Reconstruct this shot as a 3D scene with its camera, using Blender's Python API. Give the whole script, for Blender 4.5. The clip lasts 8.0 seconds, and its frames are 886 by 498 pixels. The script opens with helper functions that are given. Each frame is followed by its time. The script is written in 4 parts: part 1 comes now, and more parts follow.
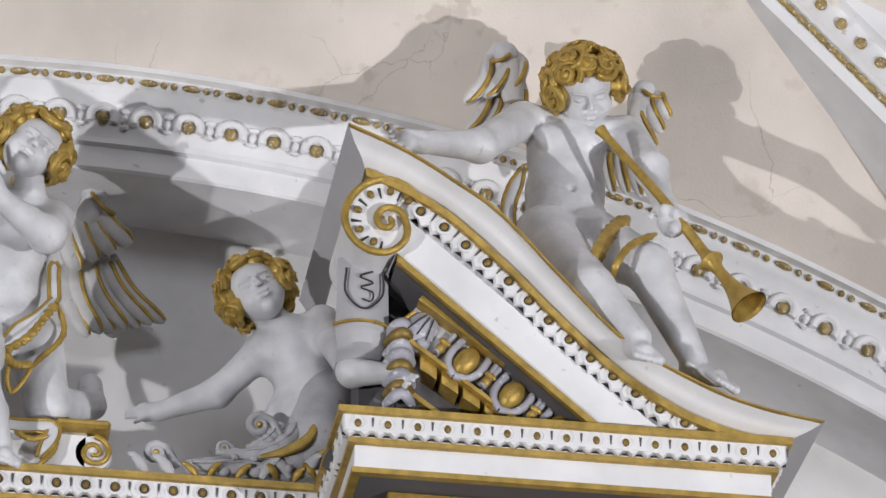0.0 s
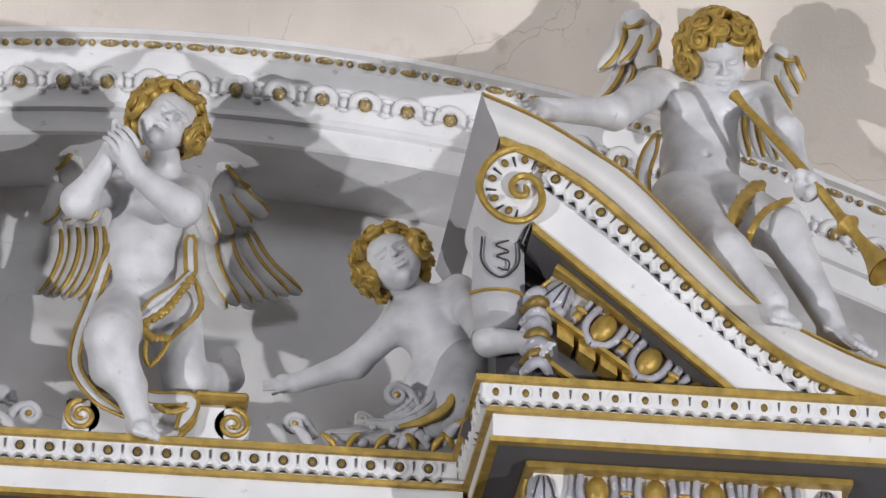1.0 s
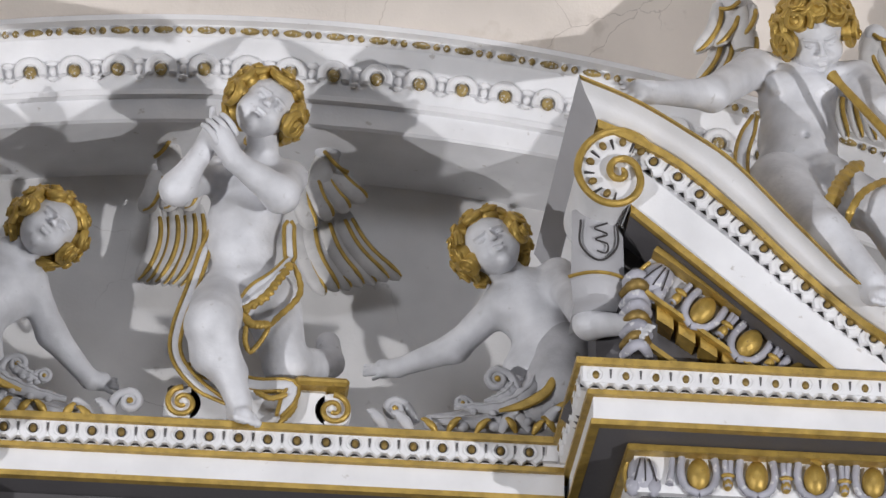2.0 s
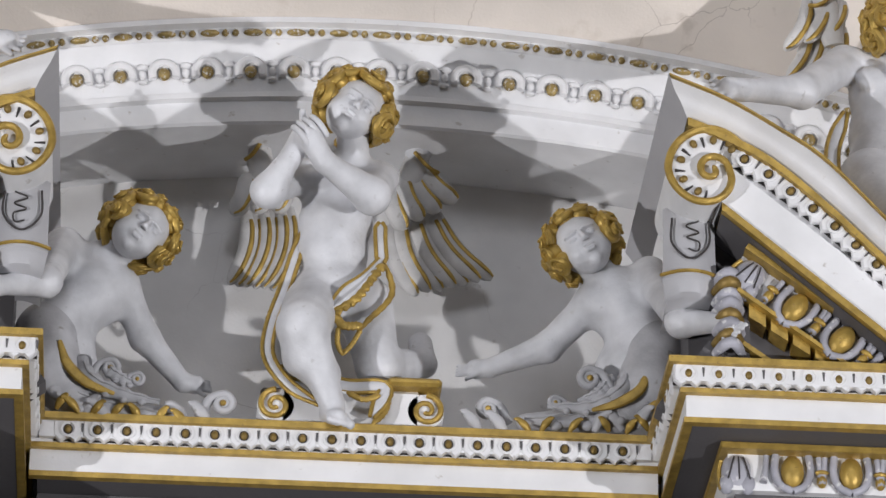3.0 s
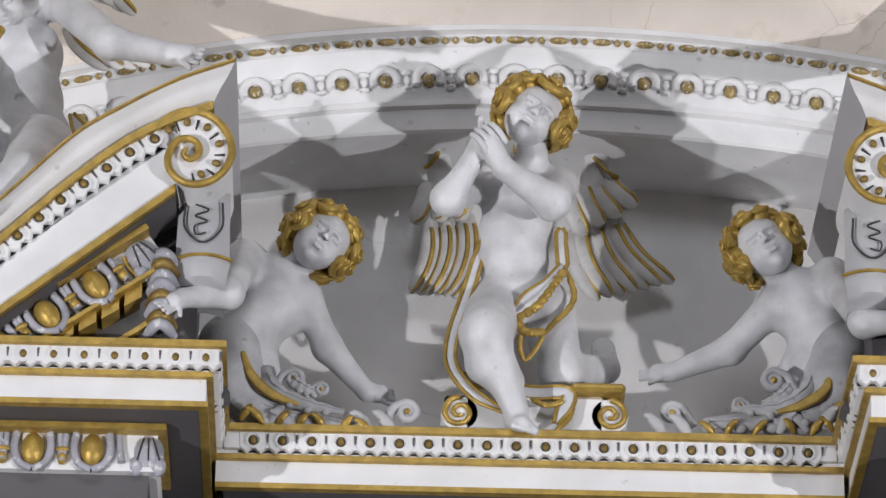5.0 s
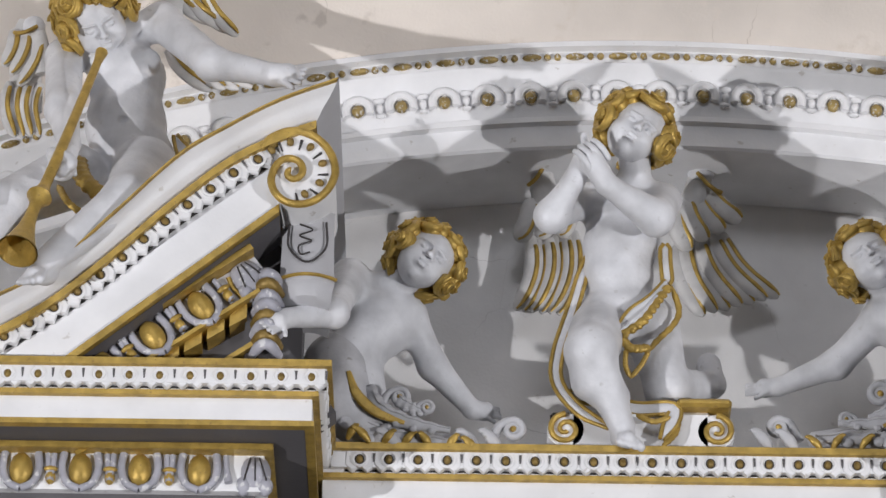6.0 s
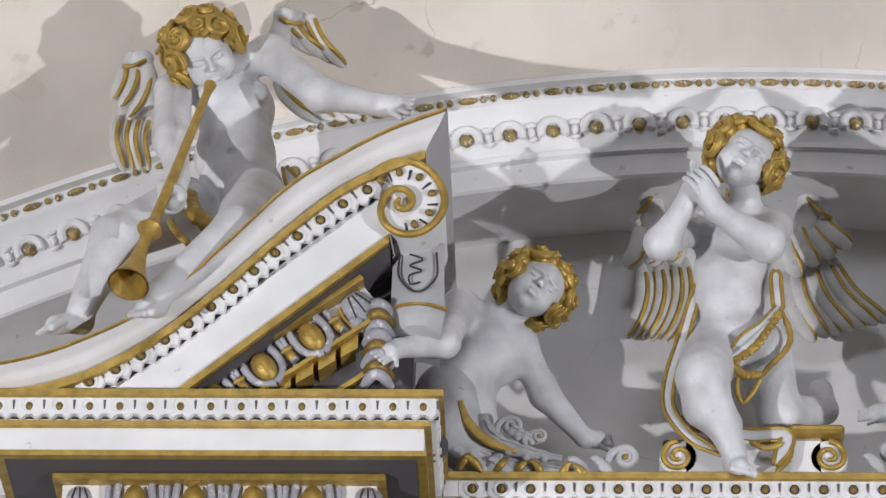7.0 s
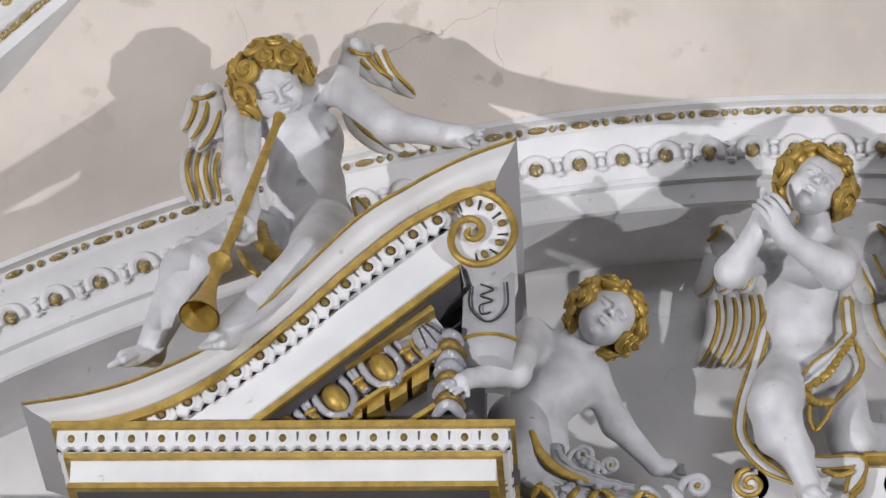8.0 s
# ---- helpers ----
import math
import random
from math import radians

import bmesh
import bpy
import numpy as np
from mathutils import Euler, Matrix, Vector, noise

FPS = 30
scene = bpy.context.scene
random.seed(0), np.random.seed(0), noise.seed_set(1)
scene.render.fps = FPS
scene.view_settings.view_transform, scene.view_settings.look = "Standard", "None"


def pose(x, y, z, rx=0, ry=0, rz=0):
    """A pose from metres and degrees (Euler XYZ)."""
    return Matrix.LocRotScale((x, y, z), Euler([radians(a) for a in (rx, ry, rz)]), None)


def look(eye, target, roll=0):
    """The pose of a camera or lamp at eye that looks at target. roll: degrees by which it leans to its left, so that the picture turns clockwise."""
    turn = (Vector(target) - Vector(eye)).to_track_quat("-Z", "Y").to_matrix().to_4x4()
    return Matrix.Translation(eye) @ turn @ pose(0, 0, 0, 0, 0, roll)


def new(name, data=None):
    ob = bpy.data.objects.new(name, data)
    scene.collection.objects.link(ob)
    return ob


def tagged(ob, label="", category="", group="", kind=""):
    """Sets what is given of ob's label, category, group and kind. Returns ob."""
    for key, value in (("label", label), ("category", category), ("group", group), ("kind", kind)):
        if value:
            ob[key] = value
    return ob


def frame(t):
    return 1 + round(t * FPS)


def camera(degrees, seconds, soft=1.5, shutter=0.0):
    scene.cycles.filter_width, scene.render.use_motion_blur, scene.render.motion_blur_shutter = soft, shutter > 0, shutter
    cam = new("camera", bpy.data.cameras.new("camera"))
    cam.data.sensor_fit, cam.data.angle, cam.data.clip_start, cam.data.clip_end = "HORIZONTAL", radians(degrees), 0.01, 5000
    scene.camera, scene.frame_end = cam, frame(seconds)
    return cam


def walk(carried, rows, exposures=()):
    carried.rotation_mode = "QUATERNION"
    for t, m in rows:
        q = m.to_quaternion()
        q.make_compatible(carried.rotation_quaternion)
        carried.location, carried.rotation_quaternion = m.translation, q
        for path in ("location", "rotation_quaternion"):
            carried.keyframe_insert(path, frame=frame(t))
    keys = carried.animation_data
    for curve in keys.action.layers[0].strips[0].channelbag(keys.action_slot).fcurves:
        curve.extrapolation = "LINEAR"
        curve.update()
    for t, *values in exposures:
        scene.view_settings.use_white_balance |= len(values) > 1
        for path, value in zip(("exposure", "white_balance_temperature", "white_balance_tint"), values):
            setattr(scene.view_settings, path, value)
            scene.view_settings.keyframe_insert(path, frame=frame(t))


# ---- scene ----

# The camera stands on the nave floor and pans from the right half of the pediment to the left.
EYE = (-0.429, -10.0, 1.6)
cam = camera(11.0, 8.0)
PATH = [  # seconds, yaw, pitch, lean
    (0.0, -8.123, 26.634, -0.85), (0.5, -7.137, 26.467, -0.85), (1.0, -6.246, 26.218, -0.87), (1.5, -5.529, 26.055, -0.89),
    (3.0, -3.614, 25.985, -0.88), (3.5, -2.981, 25.984, -0.88), (4.0, -2.402, 26.000, -0.87), (4.5, -1.789, 26.017, -0.88),
    (6.0, 0.341, 26.228, -0.90), (6.5, 1.073, 26.467, -0.90), (7.0, 1.878, 26.568, -0.94), (7.5, 2.505, 26.823, -0.95), (8.0, 2.865, 26.928, -0.92),
]
walk(cam, [(t, pose(*EYE, 90 + pitch, 0, yaw) @ pose(0, 0, 0, 0, 0, -lean)) for t, yaw, pitch, lean in PATH])

# ---- light: two floodlights low at the sides of the nave, and soft light from a high window behind the camera ----
world = bpy.data.worlds.new("world")
scene.world = world
world.use_nodes = True
world.node_tree.nodes["Background"].inputs[0].default_value = (0.9, 0.93, 1.0, 1)
world.node_tree.nodes["Background"].inputs[1].default_value = 0.08
scene.view_settings.exposure = -0.24


def floodlight(eye, target, watts, size, colour, cone=50):
    lamp = bpy.data.lights.new("floodlight_lamp", "SPOT")
    lamp.energy, lamp.color, lamp.shadow_soft_size = watts, colour, size
    lamp.spot_size, lamp.spot_blend = radians(cone), 0.6
    ob = new("floodlight_lamp", lamp)
    ob.matrix_world = look(eye, target)
    return ob


floodlight((-6.35, -6.5, 2.9), (0.2, 0.5, 6.8), 2450, 0.06, (0.98, 0.97, 1.0))
floodlight((6.35, -6.5, 2.9), (-0.2, 0.5, 6.8), 2450, 0.06, (0.98, 0.97, 1.0))
fill = bpy.data.lights.new("window_light", "AREA")
fill.shape, fill.size, fill.size_y, fill.energy, fill.color = "RECTANGLE", 4.0, 5.0, 740, (0.90, 0.92, 1.0)
new("window_light", fill).matrix_world = look((0, -17.7, 13.5), (0, 0, 6.5))


# ---- materials ----
def small_warp(n, l, geo):
    warp = n.new("ShaderNodeTexNoise")
    warp.inputs["Scale"].default_value, warp.inputs["Detail"].default_value = 7, 6
    l.new(geo.outputs["Position"], warp.inputs["Vector"])
    return warp.outputs["Color"]


def material(name, colour, rough=0.6, metal=0.0, spread=0.08, scale=9.0, bump=0.15, fine=120.0, wear=None, wear_at=0.62, cracks=None):
    """Two scales of variation, fine relief, and patches of wear in a second colour."""
    mat = bpy.data.materials.new(name)
    mat.use_nodes = True
    nt = mat.node_tree
    n, l = nt.nodes, nt.links
    bsdf = n["Principled BSDF"]
    co = n.new("ShaderNodeTexCoord")
    big, small = n.new("ShaderNodeTexNoise"), n.new("ShaderNodeTexNoise")
    big.inputs["Scale"].default_value, big.inputs["Detail"].default_value = scale, 5
    small.inputs["Scale"].default_value, small.inputs["Detail"].default_value = fine, 3
    geo = n.new("ShaderNodeNewGeometry")
    for tex in (big, small):
        l.new(geo.outputs["Position"], tex.inputs["Vector"])
    ramp = n.new("ShaderNodeValToRGB")
    dark = [c * (1 - spread * 1.6) for c in colour]
    light = [min(1, c * (1 + spread)) for c in colour]
    ramp.color_ramp.elements[0].position, ramp.color_ramp.elements[0].color = 0.3, (*dark, 1)
    ramp.color_ramp.elements[1].position, ramp.color_ramp.elements[1].color = 0.7, (*light, 1)
    l.new(big.outputs["Fac"], ramp.inputs["Fac"])
    out = ramp.outputs["Color"]
    if wear:
        spots = n.new("ShaderNodeTexNoise")
        spots.inputs["Scale"].default_value, spots.inputs["Detail"].default_value = scale * 4.3, 8
        l.new(geo.outputs["Position"], spots.inputs["Vector"])
        edge = n.new("ShaderNodeMapRange")
        edge.inputs["From Min"].default_value, edge.inputs["From Max"].default_value = wear_at, wear_at + 0.06
        l.new(spots.outputs["Fac"], edge.inputs["Value"])
        mix = n.new("ShaderNodeMix")
        mix.data_type = "RGBA"
        l.new(edge.outputs["Result"], mix.inputs["Factor"])
        l.new(out, mix.inputs["A"])
        mix.inputs["B"].default_value = (*wear, 1)
        out = mix.outputs["Result"]
    if cracks:
        # hairline cracks: thin cell borders, kept only in scattered patches
        cell, patch, bend = n.new("ShaderNodeTexVoronoi"), n.new("ShaderNodeTexNoise"), n.new("ShaderNodeMix")
        cell.feature, bend.data_type = "DISTANCE_TO_EDGE", "VECTOR"
        cell.inputs["Scale"].default_value, patch.inputs["Scale"].default_value = 3.1, 1.9
        bend.inputs["Factor"].default_value = 0.12
        l.new(geo.outputs["Position"], bend.inputs["A"])
        l.new(small_warp(n, l, geo), bend.inputs["B"])
        l.new(bend.outputs["Result"], cell.inputs["Vector"])
        l.new(geo.outputs["Position"], patch.inputs["Vector"])
        thin, some, both, mix = n.new("ShaderNodeMapRange"), n.new("ShaderNodeMapRange"), n.new("ShaderNodeMath"), n.new("ShaderNodeMix")
        thin.inputs["From Min"].default_value, thin.inputs["From Max"].default_value = 0.0035, 0.001
        some.inputs["From Min"].default_value, some.inputs["From Max"].default_value = 0.57, 0.66
        l.new(cell.outputs["Distance"], thin.inputs["Value"])
        l.new(patch.outputs["Fac"], some.inputs["Value"])
        both.operation, mix.data_type = "MULTIPLY", "RGBA"
        l.new(thin.outputs["Result"], both.inputs[0])
        l.new(some.outputs["Result"], both.inputs[1])
        l.new(both.outputs[0], mix.inputs["Factor"])
        l.new(out, mix.inputs["A"])
        mix.inputs["B"].default_value = (*cracks, 1)
        out = mix.outputs["Result"]
    l.new(out, bsdf.inputs["Base Color"])
    rr = n.new("ShaderNodeMapRange")
    rr.inputs["To Min"].default_value, rr.inputs["To Max"].default_value = rough - 0.08, min(1, rough + 0.1)
    l.new(small.outputs["Fac"], rr.inputs["Value"])
    l.new(rr.outputs["Result"], bsdf.inputs["Roughness"])
    bsdf.inputs["Metallic"].default_value = metal
    bp = n.new("ShaderNodeBump")
    bp.inputs["Strength"].default_value, bp.inputs["Distance"].default_value = bump, 0.004
    add = n.new("ShaderNodeMath")
    add.operation = "ADD"
    l.new(big.outputs["Fac"], add.inputs[0])
    l.new(small.outputs["Fac"], add.inputs[1])
    l.new(add.outputs[0], bp.inputs["Height"])
    l.new(bp.outputs["Normal"], bsdf.inputs["Normal"])
    return mat


WALL = material("niche_plaster", (0.80, 0.79, 0.78), 0.8, spread=0.08, scale=4, wear=(0.62, 0.60, 0.58), wear_at=0.68, cracks=(0.55, 0.53, 0.52))
VAULT = material("vault_plaster", (0.73, 0.665, 0.60), 0.85, spread=0.11, scale=2.2, wear=(0.64, 0.575, 0.51), wear_at=0.60, bump=0.25, cracks=(0.46, 0.40, 0.35))
PAINT = material("white_paint", (0.80, 0.80, 0.81), 0.5, spread=0.06, scale=7, bump=0.12, wear=(0.58, 0.56, 0.54), wear_at=0.68)
STUCCO = material("statue_stucco", (0.66, 0.665, 0.69), 0.48, spread=0.13, scale=11, bump=0.35, fine=70, wear=(0.56, 0.56, 0.57), wear_at=0.66)
PLUME = material("feather_stucco", (0.63, 0.62, 0.61), 0.5, spread=0.14, scale=12, bump=0.3, fine=70, wear=(0.48, 0.46, 0.44), wear_at=0.66)
DULL = material("dull_stucco", (0.50, 0.50, 0.52), 0.5, spread=0.16, scale=10, bump=0.35, fine=70, wear=(0.34, 0.33, 0.32), wear_at=0.65)
# soffit paint, also the shade of hollows and slits filled in as colour
GREY = material("grey_paint_and_shade", (0.105, 0.10, 0.105), 0.6, spread=0.06, scale=5, bump=0.1)
# pale grey of the returns; on the console the tone includes shade
SIDE = material("pale_grey_paint_and_shade", (0.46, 0.46, 0.48), 0.55, spread=0.05, scale=5, bump=0.1)
GOLD = material("gilding", (0.47, 0.315, 0.075), 0.40, metal=0.45, spread=0.18, scale=30, bump=0.35, fine=220, wear=(0.30, 0.19, 0.06), wear_at=0.64)
AGED = material("aged_gilding", (0.26, 0.175, 0.05), 0.45, metal=0.4, spread=0.2, scale=40, bump=0.3, fine=220)
WORN = material("worn_gilding", (0.36, 0.26, 0.09), 0.45, metal=0.3, spread=0.25, scale=30, bump=0.35, fine=220, wear=(0.60, 0.58, 0.55), wear_at=0.56)
# white bed mouldings toned down to grey-blue, their shade held in the colour
BED_SHADE = material("shaded_bed_paint", (0.40, 0.40, 0.45), 0.5, spread=0.18, scale=12, bump=0.2, wear=(0.62, 0.62, 0.63), wear_at=0.58)
# near-black for painted strokes and for shade coloured into recesses
DARK_PAINT_SHADE = material("dark_paint_and_recess_shade", (0.045, 0.04, 0.04), 0.8, spread=0.1, scale=20)
STONE = material("nave_plaster", (0.20, 0.185, 0.17), 0.85, spread=0.06, scale=1.5, fine=30)
FLOOR = material("nave_floor", (0.09, 0.08, 0.075), 0.5, spread=0.12, scale=1.5, fine=40)


# ---- mesh helpers ----
class Geo:
    def __init__(self):
        self.v, self.f, self.m, self.n = [], [], [], 0

    def add(self, verts, faces, mat=0):
        verts = np.asarray(verts, float).reshape(-1, 3)
        self.v.append(verts)
        self.f += [tuple(int(i) + self.n for i in f) for f in faces]
        self.m += [mat] * len(faces)
        self.n += len(verts)
        return self

    def grid(self, p, mat=0, wrap_u=False, wrap_v=False):
        p = np.asarray(p, float)
        a, b = p.shape[:2]
        f = []
        for i in range(a if wrap_u else a - 1):
            for k in range(b if wrap_v else b - 1):
                i2, k2 = (i + 1) % a, (k + 1) % b
                f.append((i * b + k, i * b + k2, i2 * b + k2, i2 * b + k))
        return self.add(p, f, mat)

    def solid(self, front, mat=0, back_y=None, side_mat=None):
        """A sheet in the x-z plane with its own relief, closed towards back_y."""
        p = np.asarray(front, float)
        self.grid(p, mat)
        rim = np.concatenate([p[:-1, 0], p[-1, :-1], p[:0:-1, -1], p[0, :0:-1]])
        back = rim.copy()
        back[:, 1] = back_y
        n = len(rim)
        self.add(np.concatenate([rim, back]), [(i, n + i, n + (i + 1) % n, (i + 1) % n) for i in range(n)], mat if side_mat is None else side_mat)
        return self

    def box(self, lo, hi, mat=0, bevel=0.0):
        lo, hi = np.array(lo, float), np.array(hi, float)
        b = min(bevel, *(abs(hi - lo) / 2.01)) if bevel else 0
        if not b:
            v = [[(lo, hi)[i][0], (lo, hi)[j][1], (lo, hi)[k][2]] for i in (0, 1) for j in (0, 1) for k in (0, 1)]
            return self.add(v, [(0, 1, 3, 2), (4, 6, 7, 5), (0, 4, 5, 1), (2, 3, 7, 6), (0, 2, 6, 4), (1, 5, 7, 3)], mat)
        bm = bmesh.new()
        bmesh.ops.create_cube(bm, size=1)
        for q in bm.verts:
            q.co = Vector((lo + hi) / 2 + np.array(q.co) * (hi - lo))
        bmesh.ops.bevel(bm, geom=list(bm.edges), offset=b, segments=1, affect="EDGES")
        bm.verts.index_update()
        self.add([q.co[:] for q in bm.verts], [[q.index for q in f.verts] for f in bm.faces], mat)
        bm.free()
        return self

    def ball(self, c, r, mat=0, nu=10, nv=7, axes=None):
        r = np.ones(3) * r
        u, v = np.linspace(0, 2 * np.pi, nu, endpoint=False), np.linspace(0.02, np.pi - 0.02, nv)
        p = np.stack([np.outer(np.sin(v), np.cos(u)), np.outer(np.sin(v), np.sin(u)), np.outer(np.cos(v), np.ones(nu))], -1) * r
        if axes is not None:
            p = p @ np.asarray(axes, float)
        return self.grid(p + np.asarray(c, float), mat, wrap_v=True)

    def tube(self, path, radii, mat=0, n=8, flat=1.0, side=(0, 1, 0), caps=True):
        """A tube along a path; flat below 1 squeezes it along side."""
        p = np.asarray(path, float)
        r = np.ones(len(p)) * radii
        t = np.gradient(p, axis=0)
        t /= np.linalg.norm(t, axis=1)[:, None] + 1e-9
        s = np.asarray(side, float)
        b = np.cross(t, s)
        b /= np.linalg.norm(b, axis=1)[:, None] + 1e-9
        c = np.cross(b, t)
        a = np.linspace(0, 2 * np.pi, n, endpoint=False)
        q = p[:, None] + r[:, None, None] * (np.cos(a)[None, :, None] * b[:, None] + flat * np.sin(a)[None, :, None] * c[:, None])
        self.grid(q, mat, wrap_v=True)
        if caps:
            k = len(p)
            self.add(q[0], [tuple(range(n))], mat).add(q[-1], [tuple(range(n))[::-1]], mat)
        return self

    def mesh(self, name, mats, smooth=35):
        me = bpy.data.meshes.new(name)
        me.from_pydata(np.concatenate(self.v).tolist(), [], self.f)
        for m in mats:
            me.materials.append(m)
        me.polygons.foreach_set("material_index", self.m)
        me.validate()
        bm = bmesh.new()
        bm.from_mesh(me)
        if len(me.vertices) < 20000:
            bmesh.ops.remove_doubles(bm, verts=bm.verts, dist=1e-5)
        bmesh.ops.recalc_face_normals(bm, faces=bm.faces)
        bm.to_mesh(me)
        bm.free()
        me.polygons.foreach_set("use_smooth", [smooth > 0] * len(me.polygons))
        if 0 < smooth < 180:
            me.set_sharp_from_angle(angle=radians(smooth))
        return me


def part(name, geo, mats, parent=None, label="", smooth=35, at=None):
    data = geo if isinstance(geo, bpy.types.Mesh) else geo.mesh(name, mats if isinstance(mats, (list, tuple)) else [mats], smooth)
    ob = new(name, data)
    if at is not None:
        ob.matrix_world = at
    if parent:
        ob.parent = parent
    return tagged(ob, label)


def thing(name, label, category, group="", kind=""):
    return tagged(new(name), label, category, group, kind)


def curve(points, n):
    """A smooth line through a few points, evenly spaced."""
    p = np.asarray(points, float)
    q = np.concatenate([[2 * p[0] - p[1]], p, [2 * p[-1] - p[-2]]])
    out = []
    for i in range(len(p) - 1):
        a, b, c, d = q[i:i + 4]
        for t in np.linspace(0, 1, 24, endpoint=False):
            out.append(0.5 * (2 * b + (c - a) * t + (2 * a - 5 * b + 4 * c - d) * t * t + (3 * b - a - 3 * c + d) * t ** 3))
    out = np.array(out + [p[-1]])
    s = np.r_[0, np.cumsum(np.linalg.norm(np.diff(out, axis=0), axis=1))]
    w = np.linspace(0, s[-1], n)
    return np.stack([np.interp(w, s, out[:, k]) for k in range(p.shape[1])], 1)


class Clay:
    """A block of modelling clay: rounded lumps melt into one skin."""

    def __init__(self, lo, hi, step):
        self.lo, self.step = np.array(lo, float), step
        self.size = np.ceil((np.array(hi, float) - self.lo) / step).astype(int) + 1
        self.d = np.full(self.size, 1.0, np.float32)

    def window(self, lo, hi, pad):
        a = np.clip(((lo - pad - self.lo) / self.step).astype(int), 0, self.size - 1)
        b = np.clip(((hi + pad - self.lo) / self.step).astype(int) + 2, 1, self.size)
        sl = tuple(slice(i, k) for i, k in zip(a, b))
        ax = [self.lo[i] + self.step * np.arange(a[i], b[i], dtype=np.float32) for i in range(3)]
        return sl, np.stack(np.meshgrid(*ax, indexing="ij"), -1)

    def melt(self, sl, e, k, carve=False):
        d = self.d[sl]
        if carve:
            h = np.clip(0.5 - 0.5 * (d + e) / k, 0, 1)
            self.d[sl] = d * (1 - h) - e * h + k * h * (1 - h)
        else:
            h = np.clip(0.5 + 0.5 * (e - d) / k, 0, 1)
            self.d[sl] = e * (1 - h) + d * h - k * h * (1 - h)

    def limb(self, a, b, ra, rb, k=0.02, carve=False):
        a, b = np.array(a, np.float32), np.array(b, np.float32)
        pad = max(ra, rb) + 2 * k
        sl, p = self.window(np.minimum(a, b), np.maximum(a, b), pad)
        ab = b - a
        t = np.clip(((p - a) @ ab) / (ab @ ab + 1e-9), 0, 1)
        e = np.linalg.norm(p - a - t[..., None] * ab, axis=-1) - (ra + (rb - ra) * t)
        self.melt(sl, e, k, carve)
        return self

    def lump(self, c, r, k=0.02, axes=None, carve=False):
        c, r = np.array(c, np.float32), np.ones(3, np.float32) * np.array(r, np.float32)
        sl, p = self.window(c, c, r.max() + 2 * k)
        q = p - c
        if axes is not None:
            q = q @ np.asarray(axes, np.float32).T
        n = np.linalg.norm(q / r, axis=-1)
        e = n * (n - 1) / (np.linalg.norm(q / r ** 2, axis=-1) + 1e-6)
        self.melt(sl, e, k, carve)
        return self

    def skin(self):
        d = self.d
        inside = d < 0
        s = self.size
        total, count = np.zeros((*(s - 1), 3), np.float32), np.zeros(s - 1, np.float32)
        for ax in range(3):
            n = [slice(None)] * 3
            m = [slice(None)] * 3
            n[ax], m[ax] = slice(0, -1), slice(1, None)
            a, b = d[tuple(n)], d[tuple(m)]
            cross = inside[tuple(n)] != inside[tuple(m)]
            t = np.where(cross, a / np.where(cross, a - b, 1), 0)
            o1, o2 = [i for i in range(3) if i != ax]
            for i in (0, 1):
                for k in (0, 1):
                    w = [slice(None)] * 3
                    w[o1], w[o2] = slice(i, s[o1] - 1 + i), slice(k, s[o2] - 1 + k)
                    c, tt = cross[tuple(w)], t[tuple(w)]
                    count += c
                    total[..., ax] += c * tt
                    total[..., o1] += c * i
                    total[..., o2] += c * k
        live = count > 0
        ids = np.full(s - 1, -1, int)
        ids[live] = np.arange(live.sum())
        idx = np.argwhere(live)
        verts = self.lo + self.step * (idx + total[live] / count[live][:, None])
        faces = []
        for ax in range(3):
            o1, o2 = [i for i in range(3) if i != ax]
            n = [slice(1, -1)] * 3
            m = [slice(1, -1)] * 3
            n[ax], m[ax] = slice(0, -1), slice(1, None)
            at = np.argwhere(inside[tuple(n)] != inside[tuple(m)])
            at[:, o1] += 1
            at[:, o2] += 1
            quad = []
            for i, k in ((0, 0), (1, 0), (1, 1), (0, 1)):
                c = at.copy()
                c[:, o1] -= i
                c[:, o2] -= k
                quad.append(ids[c[:, 0], c[:, 1], c[:, 2]])
            faces.append(np.stack(quad, 1))
        return verts, np.concatenate(faces).tolist()


def unit(v):
    v = np.asarray(v, float)
    return v / (np.linalg.norm(v) + 1e-9)


# ---- the setting ----
WALL_Y, ARCH_Y, TOP = 1.14, 0.82, 6.222
ARCH_C, ARCH_R = (0.050, 2.400), 5.104


def arch_points(r, x0, x1, n, y):
    a0, a1 = math.asin((x0 - ARCH_C[0]) / r), math.asin((x1 - ARCH_C[0]) / r)
    a = np.linspace(a0, a1, n)
    return np.stack([ARCH_C[0] + r * np.sin(a), np.full(n, y), ARCH_C[1] + r * np.cos(a)], 1)


def plain(name, lo, hi, mat, label, category):
    return tagged(part(name, Geo().box(lo, hi), mat, smooth=0), label, category, kind="structure")


plain("wall_niche", (-3.4, WALL_Y, 4.6), (3.4, WALL_Y + 0.3, 8.2), WALL, "pale grey plastered niche wall behind the angels", "wall")
plain("floor", (-7, -18, -0.2), (7, 2.2, 0.0), FLOOR, "worn grey stone floor of the nave", "floor")
plain("wall_left", (-7.3, -18, 0), (-7, 2.2, 17), STONE, "plain plastered side wall of the nave", "wall")
plain("wall_right", (7, -18, 0), (7.3, 2.2, 17), STONE, "plain plastered side wall of the nave", "wall")
plain("wall_altar", (-7, 1.7, 0), (7, 2.0, 17), STONE, "plain plastered wall behind the altar", "wall")
